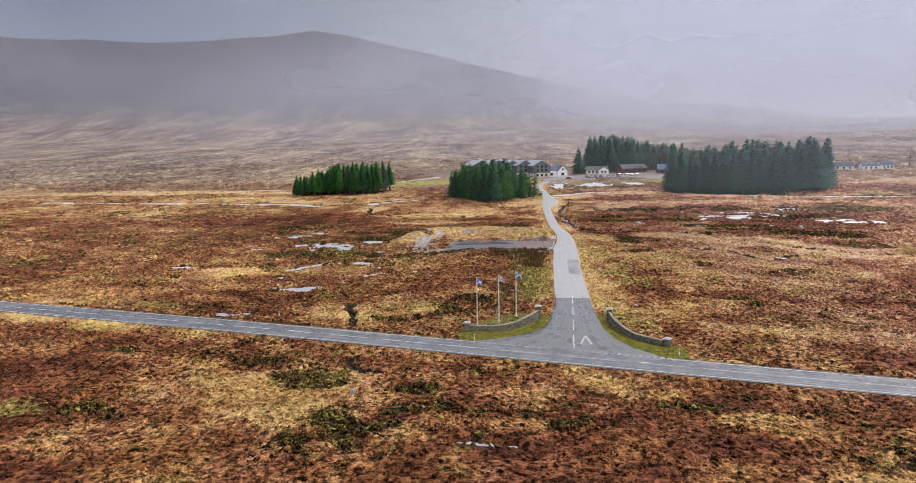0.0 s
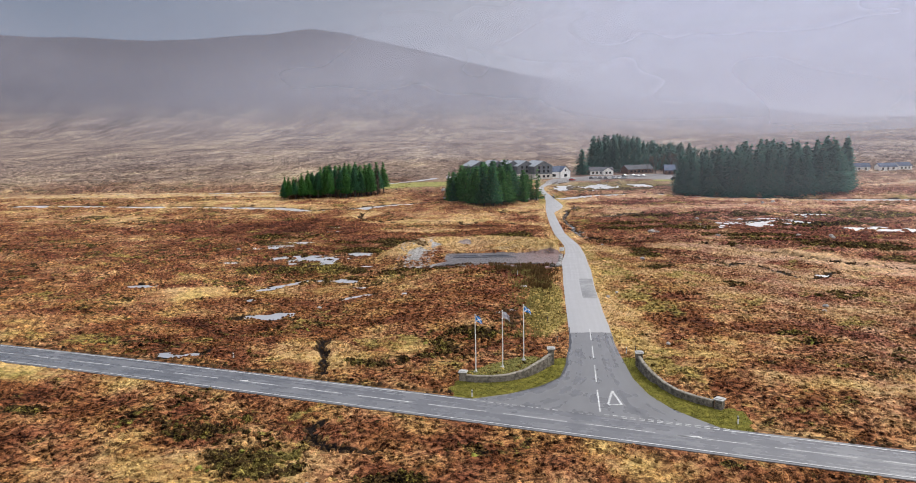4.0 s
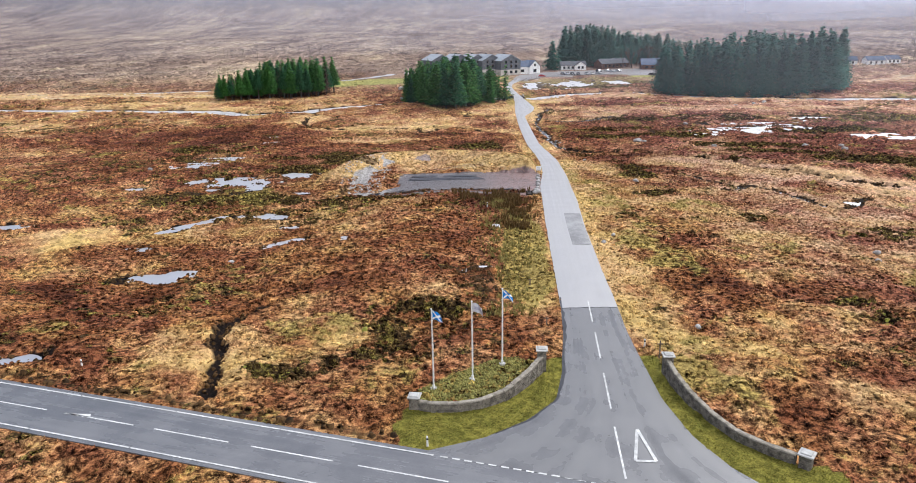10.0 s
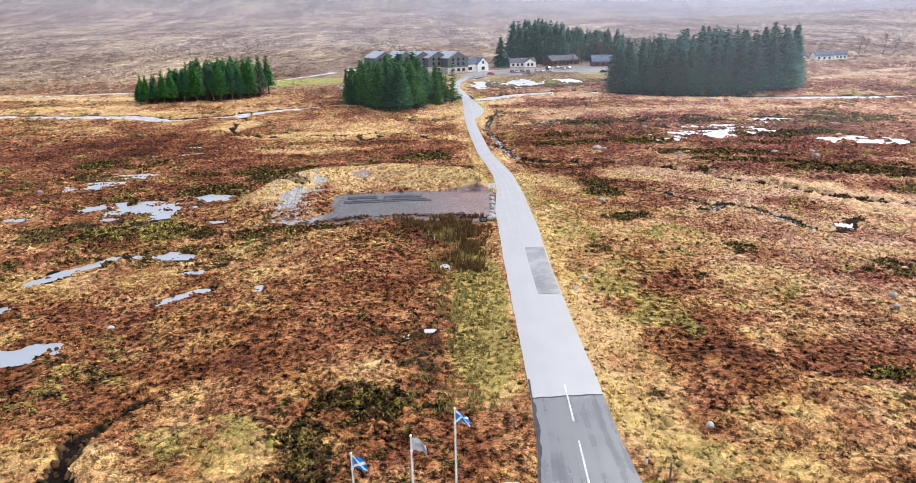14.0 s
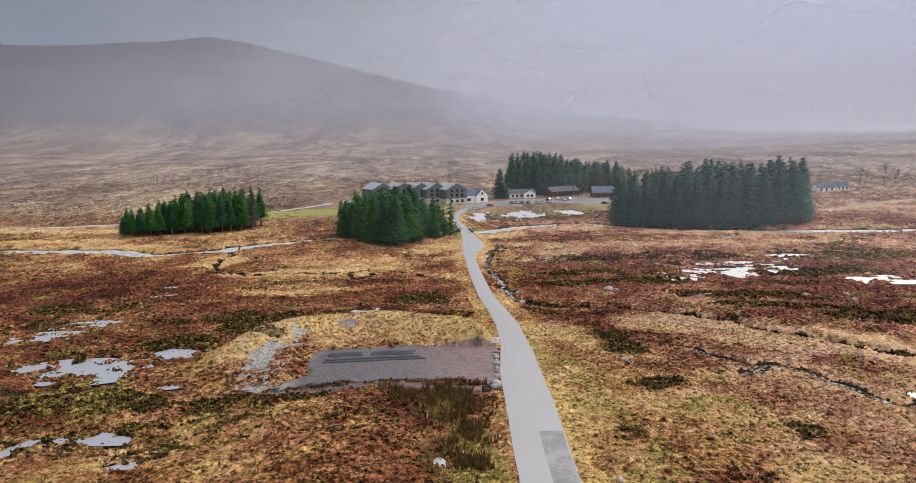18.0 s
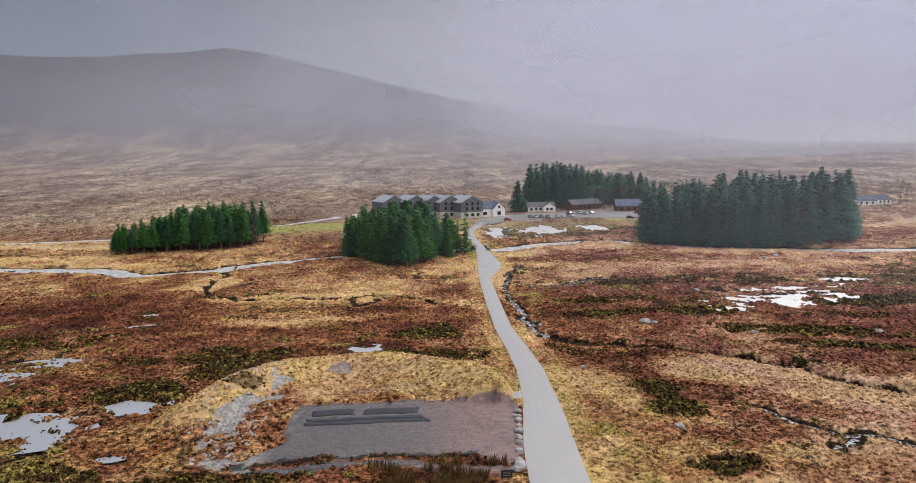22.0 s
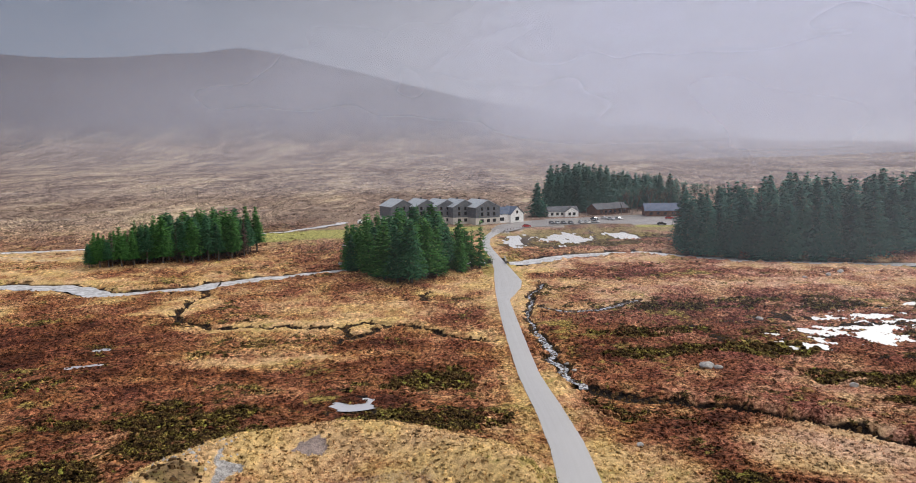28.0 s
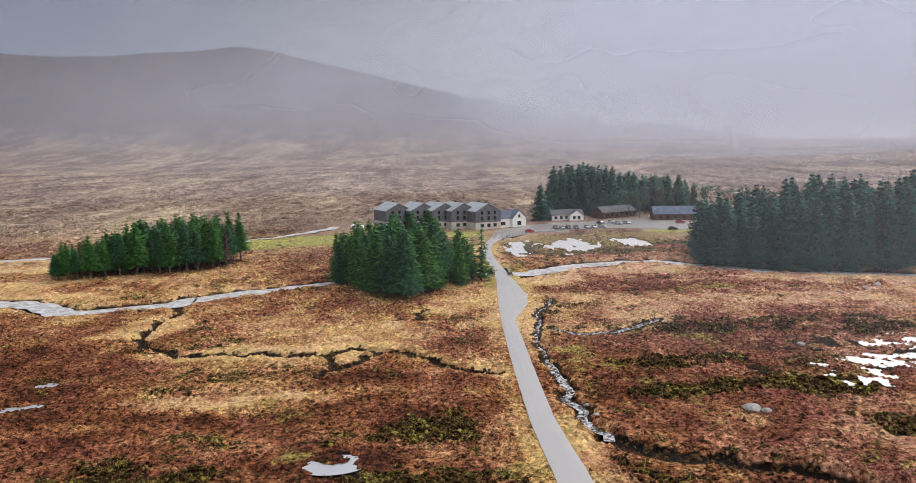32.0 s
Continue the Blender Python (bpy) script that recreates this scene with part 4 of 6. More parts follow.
def ground_z(x, y):
    """Height of the built ground sheet."""
    x, y = np.asarray(x, dtype=float), np.asarray(y, dtype=float)
    i = np.clip(np.searchsorted(gx, x) - 1, 0, len(gx) - 2)
    j = np.clip(np.searchsorted(gy, y) - 1, 0, len(gy) - 2)
    f, g = (x - gx[i]) / (gx[i + 1] - gx[i]), (y - gy[j]) / (gy[j + 1] - gy[j])
    return (GRID[j, i] * (1 - f) + GRID[j, i + 1] * f) * (1 - g) + (GRID[j + 1, i] * (1 - f) + GRID[j + 1, i + 1] * f) * g


# ---- water ----
for p in POOLS:
    t = np.linspace(0, 2 * math.pi, 41)[:-1]
    c, s = math.cos(radians(p[4])), math.sin(radians(p[4]))
    u, v = 1.4 * p[2] * np.cos(t), 1.4 * p[3] * np.sin(t)
    ring = np.stack([p[0] + u * c - v * s, p[1] + u * s + v * c, np.full(40, pool_level(p))], 1)
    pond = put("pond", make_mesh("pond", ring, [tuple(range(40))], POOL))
    tagged(pond, "still peaty bog pool mirroring the grey sky", "pond", "bog pools", "structure")


def ribbon(line, left, right, height):
    """Verts and faces of a strip along a line."""
    d = np.gradient(line, axis=0)
    d /= np.hypot(d[:, 0], d[:, 1])[:, None]
    side = np.stack([-d[:, 1], d[:, 0]], 1)
    a, b = line + side * left, line + side * right
    v = np.concatenate([np.c_[a, height(a)], np.c_[b, height(b)]])
    k = len(line)
    return v, [(i, k + i, k + i + 1, i + 1) for i in range(k - 1)]


for line, w, depth, wet in STREAMS:
    if wet:
        v, f = ribbon(line, w * 0.5, -w * 0.5, lambda q: base_z(line[:, 0], line[:, 1]) - depth * (0.55 if w > 3 else 0.75))
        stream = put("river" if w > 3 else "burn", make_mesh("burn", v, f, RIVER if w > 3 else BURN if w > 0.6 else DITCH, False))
        tagged(stream, "shallow moorland river running over stones" if w > 3 else "narrow peaty burn cut into the moor", "river" if w > 3 else "stream", kind="structure")


# ---- roads ----
def road_mesh(name, left, right, lift, material):
    """A road between two edge lines of equally many points, with a turned-down edge and a map along it."""
    left, right = np.array(left), np.array(right)
    k, verts, faces, uvs = len(left), [], [], []
    run = np.r_[0, np.cumsum(np.hypot(*np.diff((left + right) / 2, axis=0).T))]
    cols = [0, 0, 0.17, 0.33, 0.5, 0.67, 0.83, 1, 1]
    for i in range(k):
        for c, t in enumerate(cols):
            q = left[i] * (1 - t) + right[i] * t
            low = c in (0, 8)
            crown = 0.05 * (1 - (2 * t - 1) ** 2)
            verts.append((q[0], q[1], float(base_z(*q)) + (-0.3 if low else lift + crown)))
            uvs.append((t, run[i]))
    n = len(cols)
    for i in range(k - 1):
        faces += [(i * n + c, i * n + c + 1, (i + 1) * n + c + 1, (i + 1) * n + c) for c in range(n - 1)]
    me = make_mesh(name, verts, faces, material)
    uv = me.uv_layers.new(name="UVMap")
    for lp in me.loops:
        uv.data[lp.index].uv = uvs[lp.vertex_index]
    return put(name, me)


def resample(points, count):
    p = np.array(points, dtype=float)
    d = np.r_[0, np.cumsum(np.hypot(*np.diff(p, axis=0).T))]
    s = np.linspace(0, d[-1], count)
    return np.stack([np.interp(s, d, p[:, 0]), np.interp(s, d, p[:, 1])], 1)


def offset(line, by):
    d = np.gradient(line, axis=0)
    d /= np.hypot(d[:, 0], d[:, 1])[:, None]
    return line + np.stack([-d[:, 1], d[:, 0]], 1) * by


main_road = tagged(road_mesh("main_road", offset(MAIN, 3.25), offset(MAIN, -3.15), 0.05, ROAD_MAIN), "damp grey two-lane tarmac road across the moor", "road", kind="structure")


def edges(y0, y1, step):
    ys = np.arange(y0, y1 + step / 2, step)
    l, r = side_at(ys)
    for _ in range(2):
        l[1:-1], r[1:-1] = (l[:-2] + 2 * l[1:-1] + l[2:]) / 4, (r[:-2] + 2 * r[1:-1] + r[2:]) / 4
    ragged = (value_noise(ys, ys * 0, 1.7, 3) - 0.5) * 0.09, (value_noise(ys, ys * 0 + 9, 1.7, 4) - 0.5) * 0.09
    return np.stack([l + ragged[0], ys], 1), np.stack([r + ragged[1], ys], 1)


mouth_l, mouth_r = resample(SIDE_L[:6], 30), resample(SIDE_R[:6], 30)
el, er = edges(4.1, 15.0, 0.75)
mouth = tagged(road_mesh("road_mouth", np.r_[mouth_l[:-1], el], np.r_[mouth_r[:-1], er], 0.04, ROAD_NEW), "darker resurfaced tarmac at the mouth of the side road", "road", kind="structure")
el, er = edges(15.0, 345, 1.0)
side_road = tagged(road_mesh("side_road", el, er, 0.045, ROAD_OLD), "pale worn single-track road winding to the inn", "road", kind="structure")
ys = np.arange(38.5, 57.1, 1.0)
l, r = side_at(ys)
repair = road_mesh("repair_patch", np.stack([l + (r - l) * 0.48, ys], 1), np.stack([r - 0.15, ys], 1), 0.075, PATCH)
repair.parent = side_road
repair["label"] = "darker oblong repair in the road surface"


def stroke(a, b, w, parent, z=0.0, name="road_marking"):
    """A painted bar from a to b on a road."""
    a, b = np.array(a, dtype=float), np.array(b, dtype=float)
    k = max(2, int(np.hypot(*(b - a)) / 1.5) + 1)
    line = np.stack([np.linspace(a[0], b[0], k), np.linspace(a[1], b[1], k)], 1)
    v, f = ribbon(line, w / 2, -w / 2, lambda q: base_z(q[:, 0], q[:, 1]) + 0.05 + 0.062 + z)
    return put(name, make_mesh(name, v, f, PAINT), parent)


# centre line of 7 m bars and 2 m gaps, some of them lane-return arrows
run = np.r_[0, np.cumsum(np.hypot(*np.diff(MAIN, axis=0).T))]
s0 = np.interp(-32.55, MAIN[:, 0], run)


def on_main(s, off=0.0):
    p = np.array([np.interp(s, run, MAIN[:, 0]), np.interp(s, run, MAIN[:, 1])])
    q = np.array([np.interp(s + 0.5, run, MAIN[:, 0]), np.interp(s + 0.5, run, MAIN[:, 1])])
    d = (q - p) / np.hypot(*(q - p))
    return p + np.array([-d[1], d[0]]) * off


for k in range(-14, 16):
    a, b = s0 + 9.02 * k, s0 + 9.02 * k + 7
    stroke(on_main(a), on_main(b), 0.13, main_road, -0.008)
    if k in (-9, -5, -1, 5, 9):
        h = 0.45
        tri = [on_main(a - 0.2, -0.1), on_main(a + 2.6, 0.0), on_main(a + 2.2, h)]
        put("lane_arrow", make_mesh("lane_arrow", [(*q, float(base_z(*q)) + 0.104) for q in tri], [(0, 1, 2)], PAINT), main_road)
for k in range(-18, 22):
    a, b = s0 + 10 * k, s0 + 10 * k + 9.9
    for off in (2.72, -2.68):
        x = on_main((a + b) / 2)[0]
        if off > 0 and -14.5 < x < 18.5:
            continue
        stroke(on_main(a, off), on_main(b, off), 0.15, main_road, -0.028)
stroke(on_main(np.interp(-19, MAIN[:, 0], run), 2.72), on_main(np.interp(-10.6, MAIN[:, 0], run), 2.72), 0.15, main_road, -0.022)
s1 = np.interp(-10.1, MAIN[:, 0], run)
for k in range(29):
    a = s1 + 0.93 * k
    stroke(on_main(a, 2.72), on_main(a + 0.6, 2.72), 0.16, main_road, -0.026, "give_way_mark")
    if k > 14:
        stroke(on_main(a, 3.1), on_main(a + 0.6, 3.1), 0.16, main_road, -0.022, "give_way_mark")
for a, b in (((7.2, 17.0), (6.6, 11.0)), ((6.35, 8.3), (5.75, 2.5)), ((5.45, -0.4), (4.8, -6.6)), ((4.5, -9.3), (3.85, -15.9))):
    stroke(a, b, 0.15, mouth)
tri = [(6.2, -9.7), (5.05, -13.8), (6.55, -13.95)]
for k in range(3):
    stroke(tri[k], tri[(k + 1) % 3], 0.24, mouth, 0.006 * k, "triangle_mark")

# a dark tarred seam along the resurfaced edge, and where old and new surface meet
k = np.r_[mouth_l[8:-1], edges(4.1, 18.0, 0.75)[0]]
ragged = (value_noise(np.arange(len(k)), np.zeros(len(k)), 1.6, 5))[:, None]
v, f = ribbon(k, -0.02, -0.12, lambda q: base_z(q[:, 0], q[:, 1]) + 0.052)
n0 = len(k)
v[n0:, 0] += 0.32 * ragged[:, 0]
seam = put("tar_seam", make_mesh("tar_seam", v, f, WET_EDGE), mouth, "dark ragged tarred edge")
l, r = side_at(np.array([15.0]))
xs = np.linspace(l[0] + 0.1, r[0] - 0.1, 14)
line = np.stack([xs, 15.0 + 0.05 * np.sin(xs * 3)], 1)
v, f = ribbon(line, 0.09, -0.09, lambda q: base_z(q[:, 0], q[:, 1]) + 0.05 + 0.05 * (1 - ((2 * (q[:, 0] - l[0]) / (r[0] - l[0])) - 1) ** 2))
put("joint", make_mesh("joint", v, f, WET_EDGE), mouth, "dark joint between old and new tarmac")


# ---- gate walls, pillars and flags at the junction ----
rng = random.Random(5)


def lumpy(rnd, sx, sy, sz, dent=0.25):
    """A rough stone: a box of eight knocked corners and six raised faces."""
    v = [[sx * a, sy * b, sz * c] for a in (-0.5, 0.5) for b in (-0.5, 0.5) for c in (-0.5, 0.5)]
    for q in v:
        for k, w in enumerate((sx, sy, sz)):
            q[k] *= 1 - rnd.random() * dent
    f = [(0, 1, 3, 2), (4, 6, 7, 5), (0, 4, 5, 1), (2, 3, 7, 6), (0, 2, 6, 4), (1, 5, 7, 3)]
    return v, f


def gate_wall(points, h0, h1, label):
    """A curved dry-stone wall that sweeps up to its inner pillar."""
    line = along(points, 0.32)
    thing = empty("gate_wall", (0, 0, 0))
    tagged(thing, label, "wall", "gate walls")
    k = len(line)
    tall = lambda i: h0 + (h1 - h0) * smooth(i / (k - 1), 0.35, 1.0)
    nrm = offset(line, 1.0) - line
    # core
    verts, faces = [], []
    for i in range(k):
        for o, z in ((0.17, -0.2), (0.17, tall(i)), (-0.17, tall(i)), (-0.17, -0.2)):
            verts.append((*(line[i] + nrm[i] * o), z))
    for i in range(k - 1):
        faces += [(4 * i + c, 4 * i + (c + 1) % 4, 4 * i + 4 + (c + 1) % 4, 4 * i + 4 + c) for c in range(4)]
    faces += [(3, 2, 1, 0), (4 * k - 4, 4 * k - 3, 4 * k - 2, 4 * k - 1)]
    put("wall_core", make_mesh("wall_core", verts, faces, MORTAR), thing)
    # facing stones on both sides, in uneven courses
    verts, faces = [], []
    run = np.r_[0, np.cumsum(np.hypot(*np.diff(line, axis=0).T))]
    for o in (0.2, -0.2):
        z, c = 0.0, 0
        while z < max(h0, h1):
            hh = rng.uniform(0.11, 0.2)
            s = rng.uniform(0, 0.3)
            while s < run[-1] - 0.1:
                w = rng.uniform(0.18, 0.48)
                i = min(np.searchsorted(run, s + w / 2), k - 1)
                if z + hh * 0.6 < tall(i):
                    x = np.array([np.interp(s + w / 2, run, line[:, 0]), np.interp(s + w / 2, run, line[:, 1])]) + nrm[i] * (o + rng.uniform(-0.025, 0.03))
                    a = math.atan2(nrm[i][1], nrm[i][0]) - math.pi / 2
                    v, f = lumpy(rng, w * 0.97, 0.14, hh * 0.95, 0.22)
                    b = len(verts)
                    ca, sa = math.cos(a), math.sin(a)
                    verts += [(x[0] + q[0] * ca - q[1] * sa, x[1] + q[0] * sa + q[1] * ca, z + hh / 2 + q[2]) for q in v]
                    faces += [tuple(b + j for j in g) for g in f]
                s += w
            z += hh
    tagged(put("facing_stones", make_mesh("facing_stones", verts, faces, STONE), thing), "rough grey stones laid in courses", kind="stuff")
    # coping stones, one by one
    s = 0.0
    while s < run[-1] - 0.2:
        w = rng.uniform(0.8, 1.3)
        i = min(np.searchsorted(run, s + w / 2), k - 1)
        x = np.array([np.interp(s + w / 2, run, line[:, 0]), np.interp(s + w / 2, run, line[:, 1])])
        a = math.degrees(math.atan2(nrm[i][1], nrm[i][0])) - 90
        slope = math.degrees(math.atan2(tall(min(i + 1, k - 1)) - tall(max(i - 1, 0)), 0.64))
        bm = box(w * 1.0, 0.5, 0.1)
        top = [q for q in bm.verts if q.co.z > 0.05]
        for q in top:
            q.co.y *= 0.72
            q.co.z += rng.uniform(-0.015, 0.02)
        ob = part("coping_stone", bm, COPE, thing, "", 0.02)
        ob.matrix_world = Matrix.Translation((x[0], x[1], tall(i) - 0.01)) @ Euler((0, -radians(slope), radians(a))).to_matrix().to_4x4()
        s += w
    return thing


def pillar(x, y, h, turn, label):
    thing = empty("gate_pillar", (x, y, float(base_z(x, y))), turn)
    tagged(thing, label, "pillar", "gate pillars")
    part("shaft", box(0.66, 0.66, h - 0.2, 0, 0, -0.1), MORTAR, thing)
    verts, faces = [], []
    for side in range(4):
        z = 0.0
        ca, sa = math.cos(side * math.pi / 2), math.sin(side * math.pi / 2)
        while z < h - 0.32:
            hh = rng.uniform(0.12, 0.22)
            u = -0.38
            while u < 0.36:
                w = min(rng.uniform(0.2, 0.42), 0.38 - u)
                if w > 0.06:
                    v, f = lumpy(rng, w * 0.96, 0.12, hh * 0.95, 0.18)
                    b = len(verts)
                    for q in v:
                        px, py = u + w / 2 + q[0], 0.36 + q[1]
                        verts.append((px * ca - py * sa, px * sa + py * ca, z + hh / 2 + q[2]))
                    faces += [tuple(b + j for j in g) for g in f]
                u += w
            z += hh
    tagged(put("facing_stones", make_mesh("facing_stones", verts, faces, STONE), thing), kind="stuff")
    bm = box(1.08, 1.08, 0.13, 0, 0, h - 0.22)
    part("cap_slab", bm, CAPSTONE, thing, "pale cast-stone slab", 0.025)
    bm = box(0.8, 0.8, 0.1, 0, 0, h - 0.09)
    for q in bm.verts:
        if q.co.z > h - 0.04:
            q.co.x *= 0.86
            q.co.y *= 0.86
    part("cap_top", bm, CAPSTONE, thing, "raised top of the pillar cap", 0.02)
    return thing


gate_wall([(-11.3, -5.95), (-10.2, -6.35), (-8, -6.45), (-5.9, -5.9), (-3.7, -4.6), (-1.5, -1.9), (-0.35, 0.0)], 0.78, 1.5, "curved grey dry-stone gate wall before the flower bed")
gate_wall([(16.5, -14.4), (14.9, -13.0), (13.4, -11.2), (12.3, -8.4), (11.5, -5.7), (11.15, -3.1), (11.15, -1.2)], 0.78, 1.5, "curved grey dry-stone gate wall beside the moor")
pillar(-11.6, -5.75, 1.3, -8, "low square stone pillar with a pale cap ending the wall")
pillar(-0.15, 0.5, 2.35, -4, "tall square stone pillar with a pale cap by the road")
pillar(11.2, -0.65, 2.1, -4, "tall square stone pillar with a pale cap by the road")
pillar(17.0, -14.8, 1.3, -40, "low square stone pillar with a pale cap ending the wall")


def flag_cloth(kind, seed):
    """A limp flag in the wind, 1.5 m by 0.95 m, hung from its left edge; the colours are laid cell by cell."""
    nu, nv, verts, faces, mats = 30, 20, [], [], []
    for j in range(nv + 1):
        for i in range(nu + 1):
            u, v = i / nu, j / nv
            fold = math.sin(u * 8 + seed + v * 2.2) * 0.13 * u + math.sin(u * 15 + seed * 2) * 0.05 * u
            verts.append((u * 0.95 - 0.1 * u * v, fold, (v - 1) * 0.85 * (1 - 0.25 * u) - 0.6 * u * u - 0.1 * u * math.sin(seed + v * 3)))
    for j in range(nv):
        for i in range(nu):
            a = j * (nu + 1) + i
            faces.append((a, a + 1, a + nu + 2, a + nu + 1))
            u, v = (i + 0.5) / nu, (j + 0.5) / nv
            if kind == "cross":
                mats.append(1 if min(abs(u - v), abs(u - 1 + v)) < 0.11 else 0)
            else:
                mats.append(2 if 0.3 < v < 0.6 and u > 0.2 else 1)
    me = bpy.data.meshes.new("cloth")
    me.from_pydata(verts, [], faces)
    for m in (BLUE, WHITE if kind == "cross" else PALE, LILAC):
        me.materials.append(m)
    me.polygons.foreach_set("material_index", mats)
    me.shade_smooth()
    return me


for x, y, h, kind, turn, seed in ((-10.1, -2.4, 7.65, "cross", -12, 0.3), (-6.6, -1.2, 7.6, "pale", -8, 2.0), (-3.75, 1.3, 7.55, "cross", -10, 4.1)):
    z = float(ground_z(x, y))
    pole = tagged(empty("flagpole", (x, y, z)), "slim white flagpole on a round base in the flower bed", "flagpole", "flagpoles")
    part("base", tube(0.34, 0.30, 0.14, n=16), CAPSTONE, pole, "round pale base", 0.02)
    part("hinge_collar", tube(0.13, 0.11, 0.3, 0, 0, 0.1), WHITE, pole)
    part("mast", tube(0.075, 0.045, h - 0.1, 0, 0, 0.1, n=12), WHITE, pole)
    part("joint_ring", tube(0.085, 0.085, 0.09, 0, 0, h * 0.86, n=12), WHITE, pole)
    bm = bmesh.new()
    bmesh.ops.create_icosphere(bm, subdivisions=2, radius=0.09, matrix=Matrix.Translation((0, 0, h + 0.04)))
    part("finial", bm, WHITE, pole, flat=False)
    part("halyard", tube(0.008, 0.008, h - 1.2, 0.09, 0.0, 1.0, n=5), WHITE, pole)
    flag = put("flag", flag_cloth(kind, seed))
    flag.matrix_world = pose(x + 0.06, y, z + h - 0.08, 0, 0, turn)
    tagged(flag, "blue flag with a white diagonal cross, half furled" if kind == "cross" else "pale grey flag with a faded lilac bar, hanging limp", "flag", "flags")


def marker(x, y, h, w, material, name, label, category, band=None):
    z = float(ground_z(x, y))
    thing = tagged(empty(name, (x, y, z)), label, category, name + "s")
    bm = box(w, w * 0.6, h, 0, 0, -0.1)
    for q in bm.verts:
        if q.co.z > h * 0.5:
            q.co.x *= 0.85
    part("post", bm, material, thing, "", 0.01)
    if band:
        part("band", box(w * 1.06, w * 0.66, h * 0.16, 0, 0, h * 0.58), band, thing, "dark band", 0.005)
    return thing


for x, y in ((-10.3, -11.4), (17.6, -18.9), (-44, 2.4), (-2.5, 63), (10.6, 4.9)):
    marker(x, y, 1.0, 0.16, WHITE, "marker_post", "white plastic road marker post with a dark band", "post", BLACK)
for x, y, h in ((11.3, 2.2, 1.9), (1.6, 10.6, 1.1), (1.2, 24, 0.9)):
    post = marker(x, y, h, 0.14, WOOD, "wooden_post", "dark weathered wooden post in the grass", "post")
    part("crosspiece", box(0.5, 0.06, 0.1, 0, 0.06, h * 0.72), WOOD, post, "", 0.008)

# ---- the lay-by ----
for x0, x1, yb, w, seed in ((-18.7, -2.0, 90.5, 1.35, 1), (-18.4, -2.8, 91.95, 1.35, 2), (-18.0, -12.2, 94.9, 2.5, 3), (-10.9, -3.4, 94.6, 2.4, 4)):
    nx, ny, verts, faces = int((x1 - x0) / 0.3), 8, [], []
    for j in range(ny + 1):
        for i in range(nx + 1):
            u, v = i / nx, j / ny
            x, y = x0 + (x1 - x0) * u + 0.2 * math.sin(v * 3 + seed), yb + w * (v - 0.5) + 0.12 * math.sin(u * 9 + seed)
            edge = min(u * (x1 - x0), (1 - u) * (x1 - x0), v * w, (1 - v) * w)
            verts.append((x, y, float(base_z(x, y)) + 0.03 + min(edge, 0.25) * 0.22 + 0.05 * value_noise(x, y, 1.1, seed) + 0.02 * math.sin(y * 9)))
    for j in range(ny):
        faces += [(j * (nx + 1) + i, j * (nx + 1) + i + 1, (j + 1) * (nx + 1) + i + 1, (j + 1) * (nx + 1) + i) for i in range(nx)]
    sheet = put("ground_sheet", make_mesh("ground_sheet", verts, faces, BLACK_SHEET, False))
    solid = sheet.modifiers.new("thick", "SOLIDIFY")
    solid.thickness = 0.03
    tagged(sheet, "long strip of black sheeting laid on the gravel", "sheeting", "black sheets")


def boulder(x, y, size, seed, label, group, sink=0.3):
    r = random.Random(seed)
    bm = bmesh.new()
    bmesh.ops.create_icosphere(bm, subdivisions=2, radius=0.5)
    ax = [r.uniform(0.75, 1.25), r.uniform(0.65, 1.1), r.uniform(0.5, 0.8)]
    for q in bm.verts:
        k = 1 + 0.35 * (noise.noise(q.co * 1.8 + Vector((seed * 3.1, 0, 0)))) + 0.12 * noise.noise(q.co * 5 + Vector((0, seed, 0)))
        q.co = Vector((q.co.x * ax[0], q.co.y * ax[1], q.co.z * ax[2])) * k * size
    ob = part("boulder", bm, ROCK, None)
    ob.matrix_world = pose(x, y, float(ground_z(x, y)) + size * ax[2] * (0.5 - sink), 0, 0, r.uniform(0, 360))
    tagged(ob, label, "boulder", group)
    return ob


for k, (x, y, s) in enumerate(((10.0, 92.3, 0.8), (9.8, 90.4, 0.75), (9.65, 88.6, 0.9), (9.45, 86.6, 0.7), (9.2, 84.6, 0.85), (8.9, 82.6, 0.7), (8.6, 80.6, 0.75), (8.3, 78.4, 0.7), (7.9, 75.4, 1.0), (7.5, 73.2, 1.5))):
    boulder(x, y, s * 1.3, k + 1, "pale boulder in the row along the lay-by's edge", "lay-by boulders")
z = float(base_z(10.5, 96.4))
sign = tagged(empty("notice_board", (10.5, 96.0, z), -4), "white notice board on two short posts by the lay-by", "sign")
for x in (-0.42, 0.42):
    part("post", box(0.09, 0.09, 1.2, x, 0.06, -0.1), WOOD, sign, "", 0.01)
part("board", box(1.15, 0.05, 1.0, 0, 0, 0.75), WHITE, sign, "blank white face", 0.012)
for k in range(5):
    part("writing_bar", box(0.8 - 0.1 * (k % 2), 0.008, 0.05, 0, -0.03, 0.95 + 0.15 * k), STEEL, sign)
z = float(base_z(5.9, 71.0))
bd = tagged(empty("black_board", (5.9, 71.0, z), 6), "low black board leaning at the lay-by's corner", "sign")
bm = box(1.25, 0.07, 0.85, 0, 0, 0.12)
part("panel", bm, BLACK, bd, "", 0.015)
